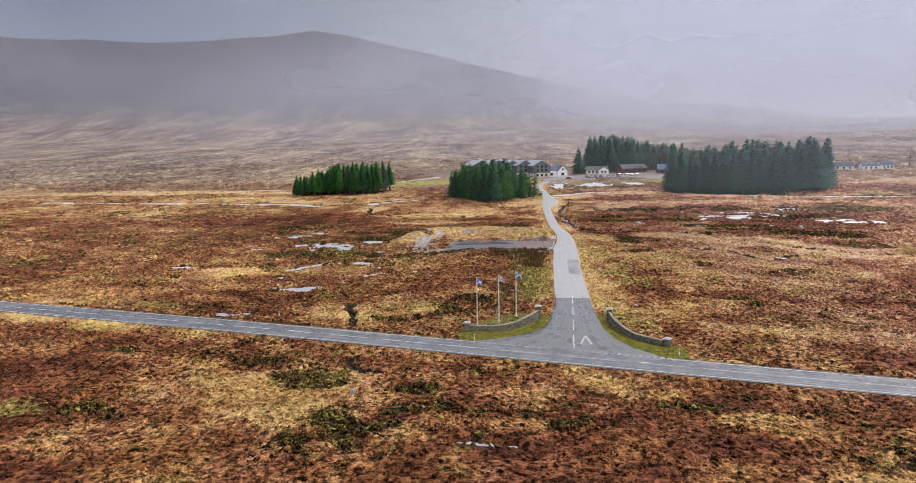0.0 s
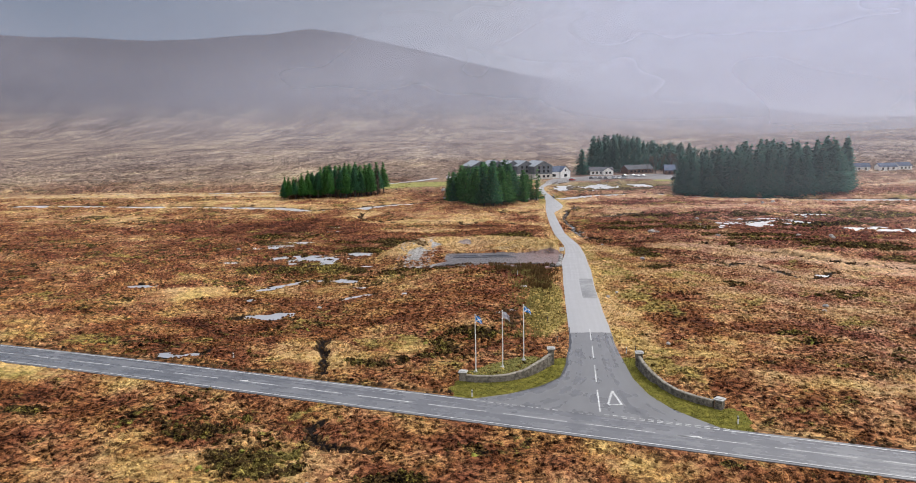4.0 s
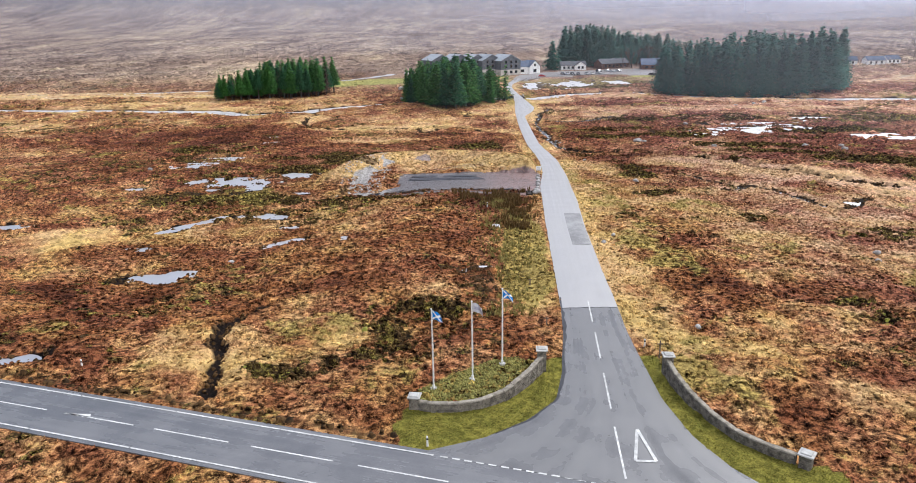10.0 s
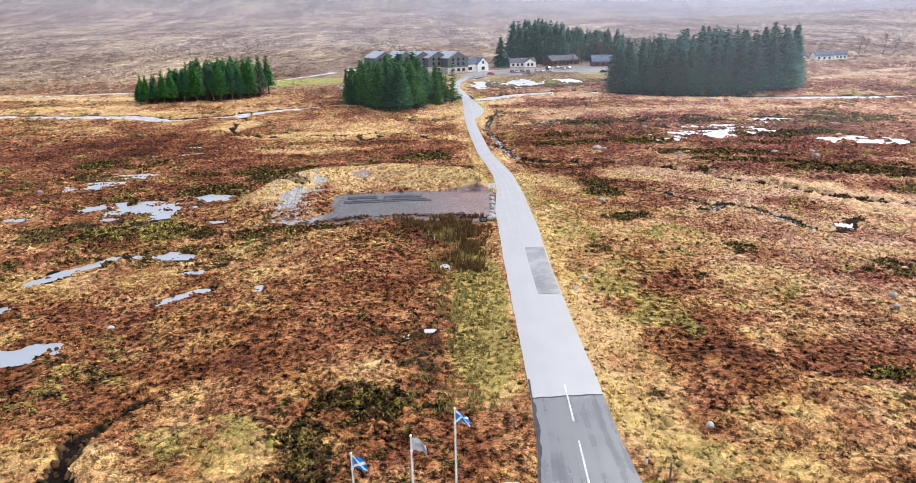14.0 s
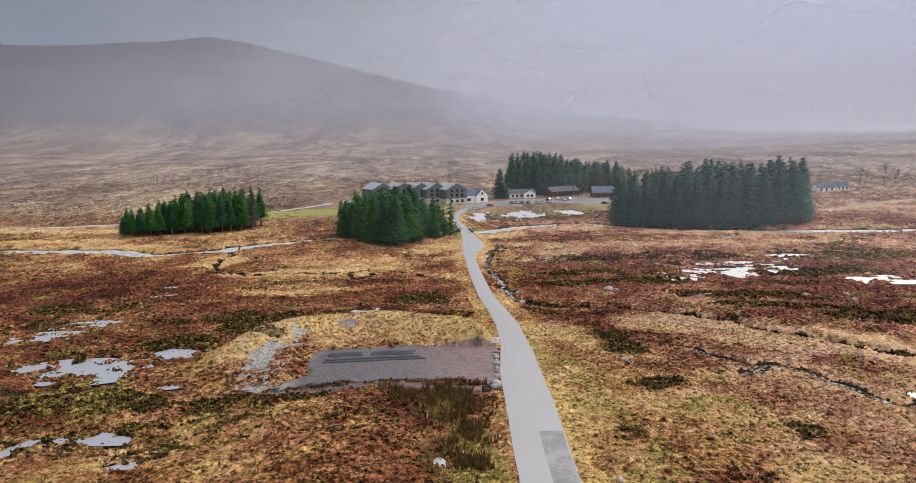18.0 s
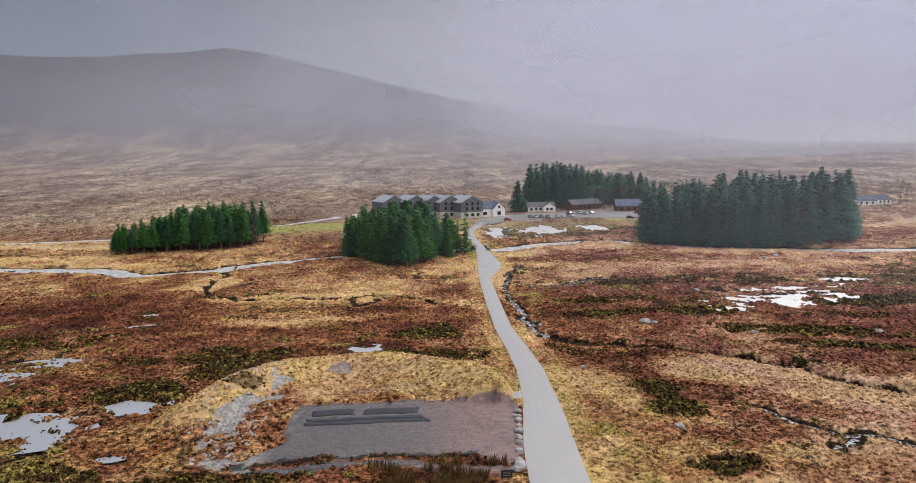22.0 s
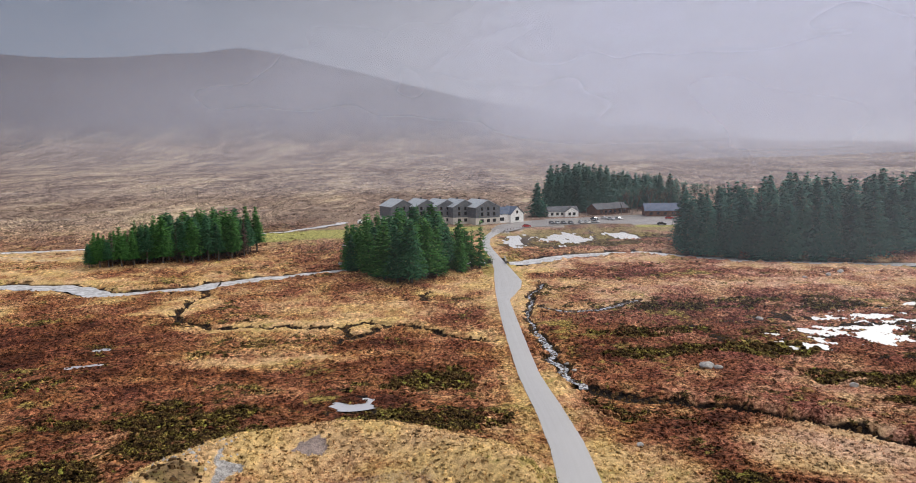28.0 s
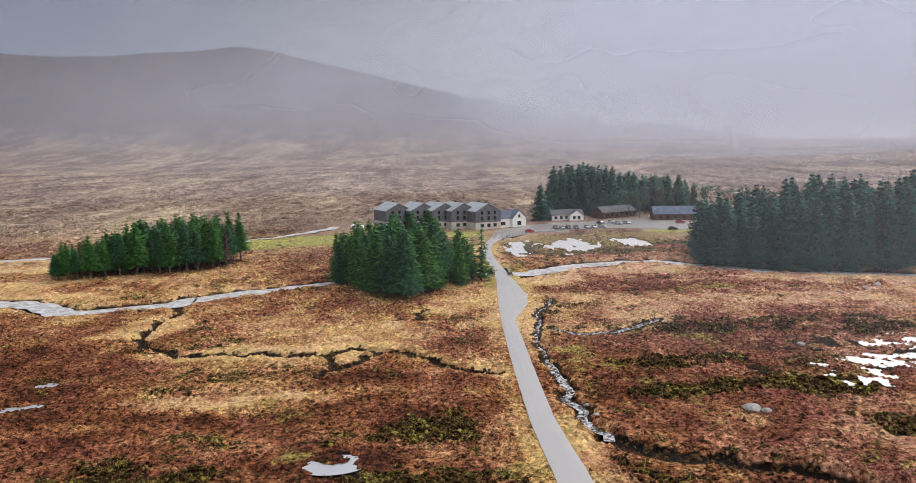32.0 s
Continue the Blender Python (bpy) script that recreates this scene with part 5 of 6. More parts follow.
for x in (-0.5, 0.5):
    part("leg", box(0.08, 0.08, 0.3, x, 0.05, -0.1), WOOD, bd, "", 0.01)
for k in range(3):
    part("writing_bar", box(0.85, 0.008, 0.06, 0, -0.04, 0.35 + 0.18 * k), STEEL, bd)

for k, (x, y, s) in enumerate(((46, 147, 2.6), (47.6, 146, 1.6), (16.2, 44.5, 0.9), (13.9, 40.6, 1.0), (17.5, 9.5, 0.8), (70, 178, 1.8), (29.5, 84, 1.1), (24, 113, 1.0), (-24, -33, 1.1), (95, 124, 2.2), (88, 131, 1.8), (98, 131, 1.6), (64, 134, 1.2),
        (-41, 38, 0.9), (22.4, 152, 0.8), (22.8, 147, 0.9), (21.6, 165, 0.7), (-6, -78, 1.0), (52, 36, 1.0), (50.5, 33, 0.8), (86, 30, 1.6), (88, 27, 1.3), (84.5, 24, 1.2), (88.5, 21, 1.5), (-70, 127, 0.9), (-84, 111, 1.3), (-29, 260, 2.0), (-33, 262, 1.6), (-26, 263, 1.5), (118, 228, 2.2), (112, 224, 1.8), (104, 222, 1.5), (-36, 300, 3), (-30, 298, 2.2))):
    boulder(x, y, s, 40 + k, "lichen-pale boulder half sunk in the moor", "moor boulders", 0.25)


# ---- trees ----
def conifer_crown(seed, h, r, low, droop, ragged, whorls, per, point=0.95):
    """Whorls of drooping boughs, each a spine of needle sprays."""
    R = np.random.RandomState(seed)
    V, F = [], []
    for k in range(int(whorls * per * 0.72)):
        t = 1 - math.sqrt(R.rand() * 0.98 + 0.0004)
        z = h * (low + (1 - low) * t) - 0.1
        reach = r * ((1 - t) ** point) + 0.15
        if t < 0.1:
            reach *= 0.75 + 2.5 * t
        if R.rand() < ragged:
            continue
        a = R.uniform(0, 2 * math.pi)
        long = reach * R.uniform(0.55, 1.2)
        rise = R.uniform(-0.05, 0.3)
        m = 3 + int(long > 1.2) + int(long > 2) + int(long > 3.2)
        for s in range(m):
            u = (s + R.uniform(0.4, 1.0)) / m
            d = long * u
            p = np.array([math.cos(a) * d, math.sin(a) * d, z + rise * d - droop * d * u + 0.12 * long * max(0, u - 0.7)])
            w = (0.24 + 0.26 * (1 - u)) * (0.5 + 0.17 * r)
            t1 = np.array([math.cos(a + R.uniform(-0.9, 0.9)), math.sin(a + R.uniform(-0.9, 0.9)), R.uniform(-0.5, 0.35)]) * w * 1.45
            t2 = np.array([-math.sin(a), math.cos(a), R.uniform(-0.6, 0.6)]) * w * R.uniform(0.5, 0.9)
            n0 = len(V)
            V += [p - t1 * 0.5, p + t2, p + t1, p - t2 + np.array([0, 0, -0.25 * w])]
            F += [(n0, n0 + 1, n0 + 2, n0 + 3)]
    n0 = len(V)
    V += [np.array([0.09, 0, h - 0.5]), np.array([-0.06, 0.08, h - 0.5]), np.array([-0.06, -0.08, h - 0.5]), np.array([0, 0, h + 0.25])]
    F += [(n0, n0 + 1, n0 + 3), (n0 + 1, n0 + 2, n0 + 3), (n0 + 2, n0, n0 + 3)]
    return V, F


def trunk_mesh(h, r, seed, limbs=8, low=0.05, high=0.5):
    R = random.Random(seed)
    bm = bmesh.new()
    last = None
    for k in range(6):
        t = k / 5
        ring = [bm.verts.new((r * (1 - 0.93 * t) * (1.35 if k == 0 else 1) * math.cos(a) + 0.06 * math.sin(3 * t + seed), r * (1 - 0.93 * t) * (1.35 if k == 0 else 1) * math.sin(a), h * t - 0.15)) for a in [i * math.pi / 3.5 for i in range(7)]]
        if last:
            for i in range(7):
                bm.faces.new((last[i], last[(i + 1) % 7], ring[(i + 1) % 7], ring[i]))
        last = ring
    for _ in range(limbs):
        a, z, long = R.uniform(0, 6.28), h * R.uniform(low, high), R.uniform(0.6, 1.7)
        tip = Vector((math.cos(a) * long, math.sin(a) * long, z + R.uniform(-0.3, 0.2) * long))
        s = Vector((-math.sin(a), math.cos(a), 0)) * 0.035
        u = [bm.verts.new(c) for c in (Vector((0, 0, z)) + s, Vector((0, 0, z)) - s, Vector((0, 0, z + 0.07)), tip)]
        for f in ((0, 1, 3), (1, 2, 3), (2, 0, 3)):
            bm.faces.new([u[q] for q in f])
    me = bpy.data.meshes.new("trunk")
    bm.to_mesh(me)
    bm.free()
    me.materials.append(BARK)
    return me


def conifer(seed, h, r, low, droop, ragged, whorls, per, material, label, group, name="pine", point=0.95):
    thing = tagged(empty(name), label, "tree", group)
    put("trunk", trunk_mesh(h * 0.96, 0.012 * h + 0.06, seed, 10, 0.06, low + 0.15), thing)
    V, F = conifer_crown(seed, h, r, low, droop, ragged, whorls, per, point)
    put("crown", make_mesh("crown", V, F, material), thing)
    return thing


def grove(protos, spots, seed):
    """Stand copies of the first trees on their spots; the first of each kind is itself planted."""
    R, used = random.Random(seed), set()
    for x, y, s in spots:
        k = R.randrange(len(protos))
        m = pose(x, y, float(ground_z(x, y)) - 0.1, R.uniform(-2, 2), R.uniform(-2, 2), R.uniform(0, 360))
        ob = protos[k] if k not in used else copy_thing(protos[k], m)
        ob.matrix_world = m
        ob.scale = (s * R.uniform(0.9, 1.1),) * 2 + (s,)
        used.add(k)
    for k, p in enumerate(protos):
        if k not in used:
            for o in (*p.children_recursive, p):
                bpy.data.objects.remove(o)


def scatter_in(poly, count, gap, seed, size):
    """Spots in a polygon, no two nearer than gap; size(x, y) gives the tree's scale."""
    R, out = random.Random(seed), []
    xs, ys = [p[0] for p in poly], [p[1] for p in poly]
    tries = 0
    while len(out) < count and tries < 20000:
        tries += 1
        x, y = R.uniform(min(xs), max(xs)), R.uniform(min(ys), max(ys))
        if inside(np.array([x]), np.array([y]), poly)[0] and all((x - a) ** 2 + (y - b) ** 2 > gap * gap for a, b, _ in out):
            out.append((x, y, size(x, y) * (R.uniform(0.76, 1.06) if R.random() < 0.85 else R.uniform(1.0, 1.09))))
    return out


PINE = "dark green conifer in the dense roadside plantation"
pines = [conifer(10 + k, 16.5, 3.7 + 0.5 * (k % 3), (0.04, 0.10, 0.16, 0.07, 0.22, 0.05)[k], 0.22, 0.08, 58, 18, NEEDLES[2 if k in (1, 4) else 0], PINE, "middle plantation", point=(0.6, 0.85, 0.55, 0.7, 0.5, 0.9)[k]) for k in range(6)]
grove(pines, scatter_in([(-30, 255), (-21, 240), (-13, 226), (-9, 227), (0, 238), (8, 246), (11, 255), (7, 268), (-8, 276), (-24, 272), (-31, 264)], 84, 2.7, 3, lambda x, y: 1.12 - 0.26 * smooth(x, -4, 10) - 0.14 * smooth(-x, 12, 28)), 4)
grove([conifer(31, 11.0, 2.6, 0.05, 0.22, 0.05, 20, 10, NEEDLES[0], "small dense conifer standing alone by the road", "roadside conifers")], [(13.2, 250.5, 1.55), (10.6, 253.5, 1.25)], 5)
pines = [conifer(50 + k, 17, 3.4 + 0.45 * (k % 3), (0.10, 0.24, 0.16, 0.30, 0.20, 0.12)[k], 0.2, 0.08, 54, 17, NEEDLES[2 if k in (1, 3) else 0], "dark green conifer in the plantation beyond the river", "left plantation", point=(0.55, 0.75, 0.5, 0.6, 0.9, 0.65)[k]) for k in range(6)]
pines += [conifer(58, 16, 2.6, 0.1, 0.2, 0.72, 50, 16, TWIGS, "half-dead grey conifer in the plantation beyond the river", "left plantation", point=0.7)]
grove(pines, scatter_in([(-118, 262), (-110, 266), (-96, 271), (-80, 279), (-71, 285), (-69, 300), (-84, 303), (-104, 298), (-121, 282)], 88, 2.9, 6, lambda x, y: 0.66 + 0.36 * smooth(x, -121, -92)), 7)
tall = [conifer(70 + k, 23.5, 5.8 + 0.5 * (k % 3), 0.03 + 0.02 * k, 0.28, 0.04, 56, 20, NEEDLES[1], "tall bluish spruce at the edge of the wood", "spruce wood", "spruce", 0.72 + 0.08 * (k % 3)) for k in range(4)]
grove(tall, scatter_in([(86, 271), (96, 263), (107, 258), (122, 253.5), (137, 250), (152, 254), (168, 264), (176, 284), (150, 300), (116, 300), (92, 292)], 120, 3.7, 8, lambda x, y: 0.98 + 0.16 * smooth(x, 100, 160)), 9)
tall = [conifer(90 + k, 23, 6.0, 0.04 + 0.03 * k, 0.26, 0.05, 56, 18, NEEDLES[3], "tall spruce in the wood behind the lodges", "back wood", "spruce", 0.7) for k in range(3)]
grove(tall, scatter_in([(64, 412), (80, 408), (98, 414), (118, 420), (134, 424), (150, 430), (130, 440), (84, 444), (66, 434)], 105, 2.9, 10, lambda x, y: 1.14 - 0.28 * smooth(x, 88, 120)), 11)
grove([conifer(110, 19.5, 7.4, 0.03, 0.3, 0.02, 48, 14, NEEDLES[1], "tall lone spruce beside the inn", "lone spruce", "spruce")], [(53, 391, 1.0)], 12)


def bare_tree(seed, h, label, name="bare_tree", ever=False):
    """A broad tree of forking limbs; with thin foliage if ever."""
    R = random.Random(seed)
    thing = tagged(empty(name), label, "tree", "trees by the lodges")
    bm, tips = bmesh.new(), []

    def limb(a, way, long, r, depth):
        b = a + way * long
        s = way.orthogonal().normalized()
        t = way.cross(s)
        lo = [bm.verts.new(a + (s * math.cos(q) + t * math.sin(q)) * r) for q in (0, 2.1, 4.2)]
        hi = [bm.verts.new(b + (s * math.cos(q) + t * math.sin(q)) * r * 0.62) for q in (0, 2.1, 4.2)]
        for i in range(3):
            bm.faces.new((lo[i], lo[(i + 1) % 3], hi[(i + 1) % 3], hi[i]))
        tips.append(b)
        if depth:
            for _ in range(3 if depth > 1 else 4):
                w = (way + Vector((R.uniform(-1, 1), R.uniform(-1, 1), R.uniform(-0.1, 0.8))) * 0.75).normalized()
                limb(b, w, long * R.uniform(0.55, 0.85), r * 0.6, depth - 1)

    limb(Vector((0, 0, -0.2)), Vector((0, 0, 1)), h * 0.33, h * 0.02, 4)
    part("trunk", bm, BARK if ever else TWIGS, thing)
    V, F = [], []
    for p in tips[4:]:
        for _ in range(5 if ever else 3):
            c = np.array(p) + np.array([R.gauss(0, 0.5), R.gauss(0, 0.5), R.gauss(0, 0.4)])
            d = [np.array([R.uniform(-1, 1), R.uniform(-1, 1), R.uniform(-0.6, 0.6)]) * (0.5 if ever else 0.35) for _ in range(2)]
            n0 = len(V)
            V += [c, c + d[0], c + d[1] * (1 if ever else 0.3)]
            F.append((n0, n0 + 1, n0 + 2))
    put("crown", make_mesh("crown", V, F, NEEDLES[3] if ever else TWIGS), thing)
    return thing


grove([bare_tree(k, 13, "bare brown broadleaf tree behind the lodges") for k in (1, 2)], [(104, 400, 1.0), (110, 405, 0.9), (116, 402, 1.05), (124, 404, 0.8)], 2)
grove([bare_tree(k, 14, "open-crowned pine among the lodges", "scots_pine", True) for k in (3, 4)], [(98, 393, 0.95), (103, 391, 1.05), (133, 402, 1.15), (129, 410, 1.0), (139, 396, 1.1), (146, 404, 1.1), (120, 416, 1.1), (152, 398, 1.0)], 3)
grove([bare_tree(k, 11, "far bare tree on the open moor") for k in (5, 6)], [(-190, 660, 1.0), (-182, 664, 0.8), (-150, 640, 0.9), (-143, 648, 1.0), (300, 420, 1.2), (308, 426, 1.0), (316, 418, 1.3), (328, 424, 1.0)], 4)


# ---- the inn, the lodges and the yard ----
def window(parent, x, y, z, w, h, turn_side=0, rail=True):
    """A window set in a wall that looks to -y (or to +x when turn_side is 1): dark frame and pane."""
    thing = empty("window")
    thing.parent = parent
    thing.matrix_local = pose(x, y, z, 0, 0, 90 * turn_side)
    part("window_frame", box(w + 0.16, 0.1, h + 0.16, 0, -0.03, -0.08), DARK_TRIM, thing)
    if rail:
        for k in (-0.25, 0.25):
            part("pane", box(w * 0.46, 0.03, h - 0.04, k * w, -0.085, 0.02), GLASS, thing)
    else:
        part("pane", box(w, 0.03, h - 0.04, 0, -0.085, 0.02), GLASS, thing)
    part("sill", box(w + 0.3, 0.2, 0.07, 0, -0.1, -0.15), DARK_TRIM, thing)
    return thing


def gabled(parent, w, d, eave, ridge, wall, roof, x=0, y=0, along_x=False, over=0.35, base=None, base_h=0.0):
    """A gabled block; its gable looks to -y, or its long side when along_x. Wall, roof slopes and verge boards are parts."""
    bm = bmesh.new()
    hw, hd = w / 2, d / 2
    pts = [(-hw, -hd), (hw, -hd), (hw, hd), (-hw, hd)]
    lo = [bm.verts.new((x + a, y + b, -0.6)) for a, b in pts]
    hi = [bm.verts.new((x + a, y + b, eave)) for a, b in pts]
    if along_x:
        ends = [bm.verts.new((x - hw, y, ridge)), bm.verts.new((x + hw, y, ridge))]
        bm.faces.new((lo[0], lo[1], hi[1], hi[0])), bm.faces.new((lo[2], lo[3], hi[3], hi[2]))
        bm.faces.new((lo[1], lo[2], hi[2], ends[1], hi[1])), bm.faces.new((lo[3], lo[0], hi[0], ends[0], hi[3]))
    else:
        ends = [bm.verts.new((x, y - hd, ridge)), bm.verts.new((x, y + hd, ridge))]
        bm.faces.new((lo[0], lo[1], hi[1], ends[0], hi[0])), bm.faces.new((lo[2], lo[3], hi[3], ends[1], hi[2]))
        bm.faces.new((lo[1], lo[2], hi[2], hi[1])), bm.faces.new((lo[3], lo[0], hi[0], hi[3]))
    part("wall", bm, wall, parent)
    if base:
        part("ground_floor_wall", box(w + 0.06, d + 0.06, base_h + 0.6, x, y, -0.6), base, parent, "pale rendered ground floor")
    for s in (-1, 1):
        bm = bmesh.new()
        t = 0.18
        slope = (ridge - eave) / (hd if along_x else hw)
        if along_x:
            q = [(-hw - over, s * (hd + over), eave - slope * over), (hw + over, s * (hd + over), eave - slope * over), (hw + over, 0, ridge), (-hw - over, 0, ridge)]
        else:
            q = [(s * (hw + over), -hd - over, eave - slope * over), (s * (hw + over), hd + over, eave - slope * over), (0, hd + over, ridge), (0, -hd - over, ridge)]
        a = [bm.verts.new((x + u, y + v, z + 0.03)) for u, v, z in q]
        b = [bm.verts.new((x + u, y + v, z + 0.03 + t)) for u, v, z in q]
        bm.faces.new(a), bm.faces.new(b[::-1])
        for k in range(4):
            bm.faces.new((a[k], b[k], b[(k + 1) % 4], a[(k + 1) % 4]))
        bmesh.ops.recalc_face_normals(bm, faces=bm.faces[:])
        part("roof_slope", bm, roof, parent)
    return parent


def yard_z(x, y):
    return float(base_z(x, y))


TURN = 24
for k, (x, y) in enumerate(((21.0, 369), (10.2, 373.5), (1.6, 376), (-8.2, 379), (-20.0, 381))):
    block = empty("inn_block", (x, y, yard_z(x, y)), TURN)
    tagged(block, "dark-clad gabled three-storey wing of the inn with a pale ground floor", "building", "inn wings")
    gabled(block, 13.0, 17.0, 8.0, 11.3, SLATE_CLAD, ROOF_GREY, base=BEIGE, base_h=2.9)
    for lx in (-3.2, 0.2, 3.4):
        window(block, lx, -8.53, 0.9, 1.5, 1.3)
        window(block, lx, -8.5, 4.0, 1.1, 1.5)
        window(block, lx, -8.5, 6.6, 1.0, 1.3)
    for ly in (-5, -1, 3):
        window(block, 6.53, ly, 0.9, 1.4, 1.3, 1)
        window(block, 6.5, ly, 4.0, 1.1, 1.4, 1)
    part("chimney", box(0.7, 0.9, 2.2, 2.2, 4.5, 9.8), DARK_TRIM, block, "", 0.03)
z = yard_z(33, 372)
wing = tagged(empty("inn_extension", (31.8, 369, z), TURN + 4), "white gabled extension with a blue slate roof", "building")
gabled(wing, 10.0, 7.0, 4.2, 7.2, RENDER_W, ROOF_BLUE, along_x=True)
gabled(wing, 7.5, 9.0, 4.0, 7.4, RENDER_W, ROOF_BLUE, 5.5, -1.0)
for lx, lz, w, h in ((5.5, 0.9, 2.0, 1.5), (5.5, 4.3, 0.9, 1.2), (-2.5, 1.0, 3.0, 1.4)):
    window(wing, lx, -5.53 if lx > 0 else -3.53, lz, w, h)
part("chimney", box(1.1, 0.9, 2.4, -3.0, 0, 6.3), STONE, wing, "", 0.03)
lodge = tagged(empty("white_bungalow", (65.5, 391, yard_z(65, 388)), 6), "low white bungalow with a grey roof beside the yard", "building")
gabled(lodge, 16, 7, 2.8, 5.0, RENDER_W, LODGE_ROOF, along_x=True)
gabled(lodge, 7, 5, 2.7, 4.9, RENDER_W, LODGE_ROOF, 4.0, -3.0)
for lx, ly in ((-6, -3.53), (-3.2, -3.53), (-0.6, -3.53), (2.8, -5.53), (5.2, -5.53)):
    window(lodge, lx, ly, 0.9, 1.2, 1.2)
lodge = tagged(empty("timber_lodge", (92, 399, yard_z(92, 397)), 28), "long brown timber lodge with a pale grey roof", "building")
gabled(lodge, 22, 8, 3.0, 5.6, TIMBER, LODGE_ROOF, along_x=True)
for lx in (-8, -4.8, -1.6, 1.6, 4.8, 8):
    window(lodge, lx, -4.03, 1.0, 1.4, 1.2)
lodge = tagged(empty("blue_roofed_lodge", (119, 383, yard_z(119, 381)), -8), "dark timber lodge with a large blue roof among pines", "building")
gabled(lodge, 24, 11, 2.9, 6.2, TIMBER, ROOF_BLUE, along_x=True)
for lx in (-9, -5.5, -2, 2, 6, 9):
    window(lodge, lx, -5.53, 0.9, 1.4, 1.2)
for k, (x, y, w) in enumerate(((236, 388, 13), (252, 384, 11), (266, 390, 9))):
    lodge = tagged(empty("far_cottage", (x, y, float(ground_z(x, y))), -10 + 9 * k), "small white far cottage with a slate roof", "building", "far cottages")
    gabled(lodge, w, 6.5, 2.7, 4.9, RENDER_W, ROOF_BLUE, along_x=True)
    for lx in (-w * 0.3, 0, w * 0.3):
        window(lodge, lx, -3.28, 0.9, 1.0, 1.1)

def car(paint, label):
    """A parked car, nose to -y: body, glass house, four wheels with rims, lamps."""
    thing = tagged(empty("parked_car"), label, "car", "parked cars")
    prof = [(-2.1, 0.35), (-2.15, 0.62), (-1.95, 0.82), (-1.05, 0.95), (1.85, 0.98), (2.1, 0.8), (2.12, 0.35)]
    bm = bmesh.new()
    a = [bm.verts.new((-0.86, y, z)) for y, z in prof]
    b = [bm.verts.new((0.86, y, z)) for y, z in prof]
    bm.faces.new(a), bm.faces.new(b[::-1])
    for k in range(len(prof)):
        bm.faces.new((a[k], b[k], b[(k + 1) % len(prof)], a[(k + 1) % len(prof)]))
    bmesh.ops.recalc_face_normals(bm, faces=bm.faces[:])
    part("body", bm, paint, thing, "", 0.06)
    for name, prof, w, m in (("glass_house", [(-1.0, 0.95), (-0.35, 1.4), (1.3, 1.42), (1.8, 0.97)], 0.74, GLASS), ("roof", [(-0.4, 1.39), (-0.3, 1.46), (1.2, 1.48), (1.34, 1.4)], 0.7, paint)):
        bm = bmesh.new()
        a, b = [bm.verts.new((-w, y, z)) for y, z in prof], [bm.verts.new((w, y, z)) for y, z in prof]
        bm.faces.new(a), bm.faces.new(b[::-1])
        for k in range(4):
            bm.faces.new((a[k], b[k], b[(k + 1) % 4], a[(k + 1) % 4]))
        bmesh.ops.recalc_face_normals(bm, faces=bm.faces[:])
        part(name, bm, m, thing, "", 0.03)
    for x in (-0.8, 0.8):
        for y in (-1.3, 1.3):
            bm = bmesh.new()
            bmesh.ops.create_cone(bm, cap_ends=True, segments=14, radius1=0.33, radius2=0.33, depth=0.2, matrix=pose(x, y, 0.33, 0, 90, 0))
            wheel = part("wheel", bm, RUBBER, thing, "", 0.02)
            bm = bmesh.new()
            bmesh.ops.create_cone(bm, cap_ends=True, segments=12, radius1=0.2, radius2=0.2, depth=0.22, matrix=pose(x * 1.005, y, 0.33, 0, 90, 0))
            part("rim", bm, STEEL, wheel)
        part("headlamp", box(0.34, 0.06, 0.14, x * 0.72, -2.12, 0.62), WHITE, thing, "", 0.01)
        part("tail_lamp", box(0.26, 0.06, 0.16, x * 0.8, 2.1, 0.68), RED, thing, "", 0.01)
    return thing


CARS = {}
for x, y, colour, turn in ((41.5, 349, "red", 80), (54.6, 357.5, "dark grey", 8), (57.4, 357.3, "silver", 6), (60.2, 357, "dark grey", 8), (63.6, 356.5, "dark grey", 4), (68.8, 357.3, "silver", 8), (71.8, 357, "white", 8),
        (75.8, 358, "silver", 40), (78, 369.5, "dark grey", 30), (83.6, 371, "white", 35), (85.6, 366.5, "silver", 35), (89.6, 368, "silver", 30), (114.3, 365.5, "red", 80), (104.3, 347, "black", 80)):
    if colour not in CARS:
        tone = {"red": (0.45, 0.03, 0.03), "dark grey": (0.06, 0.065, 0.075), "silver": (0.5, 0.52, 0.54), "white": (0.75, 0.75, 0.75), "black": (0.02, 0.02, 0.022)}[colour]
        ob = CARS[colour] = car(plain("car_" + colour.replace(" ", "_"), tone, 0.25, 0.0, 0.03), colour + " car parked in the inn's yard")
        ob.matrix_world = pose(x, y, yard_z(x, y), 0, 0, turn)
    else:
        copy_thing(CARS[colour], pose(x, y, yard_z(x, y), 0, 0, turn))
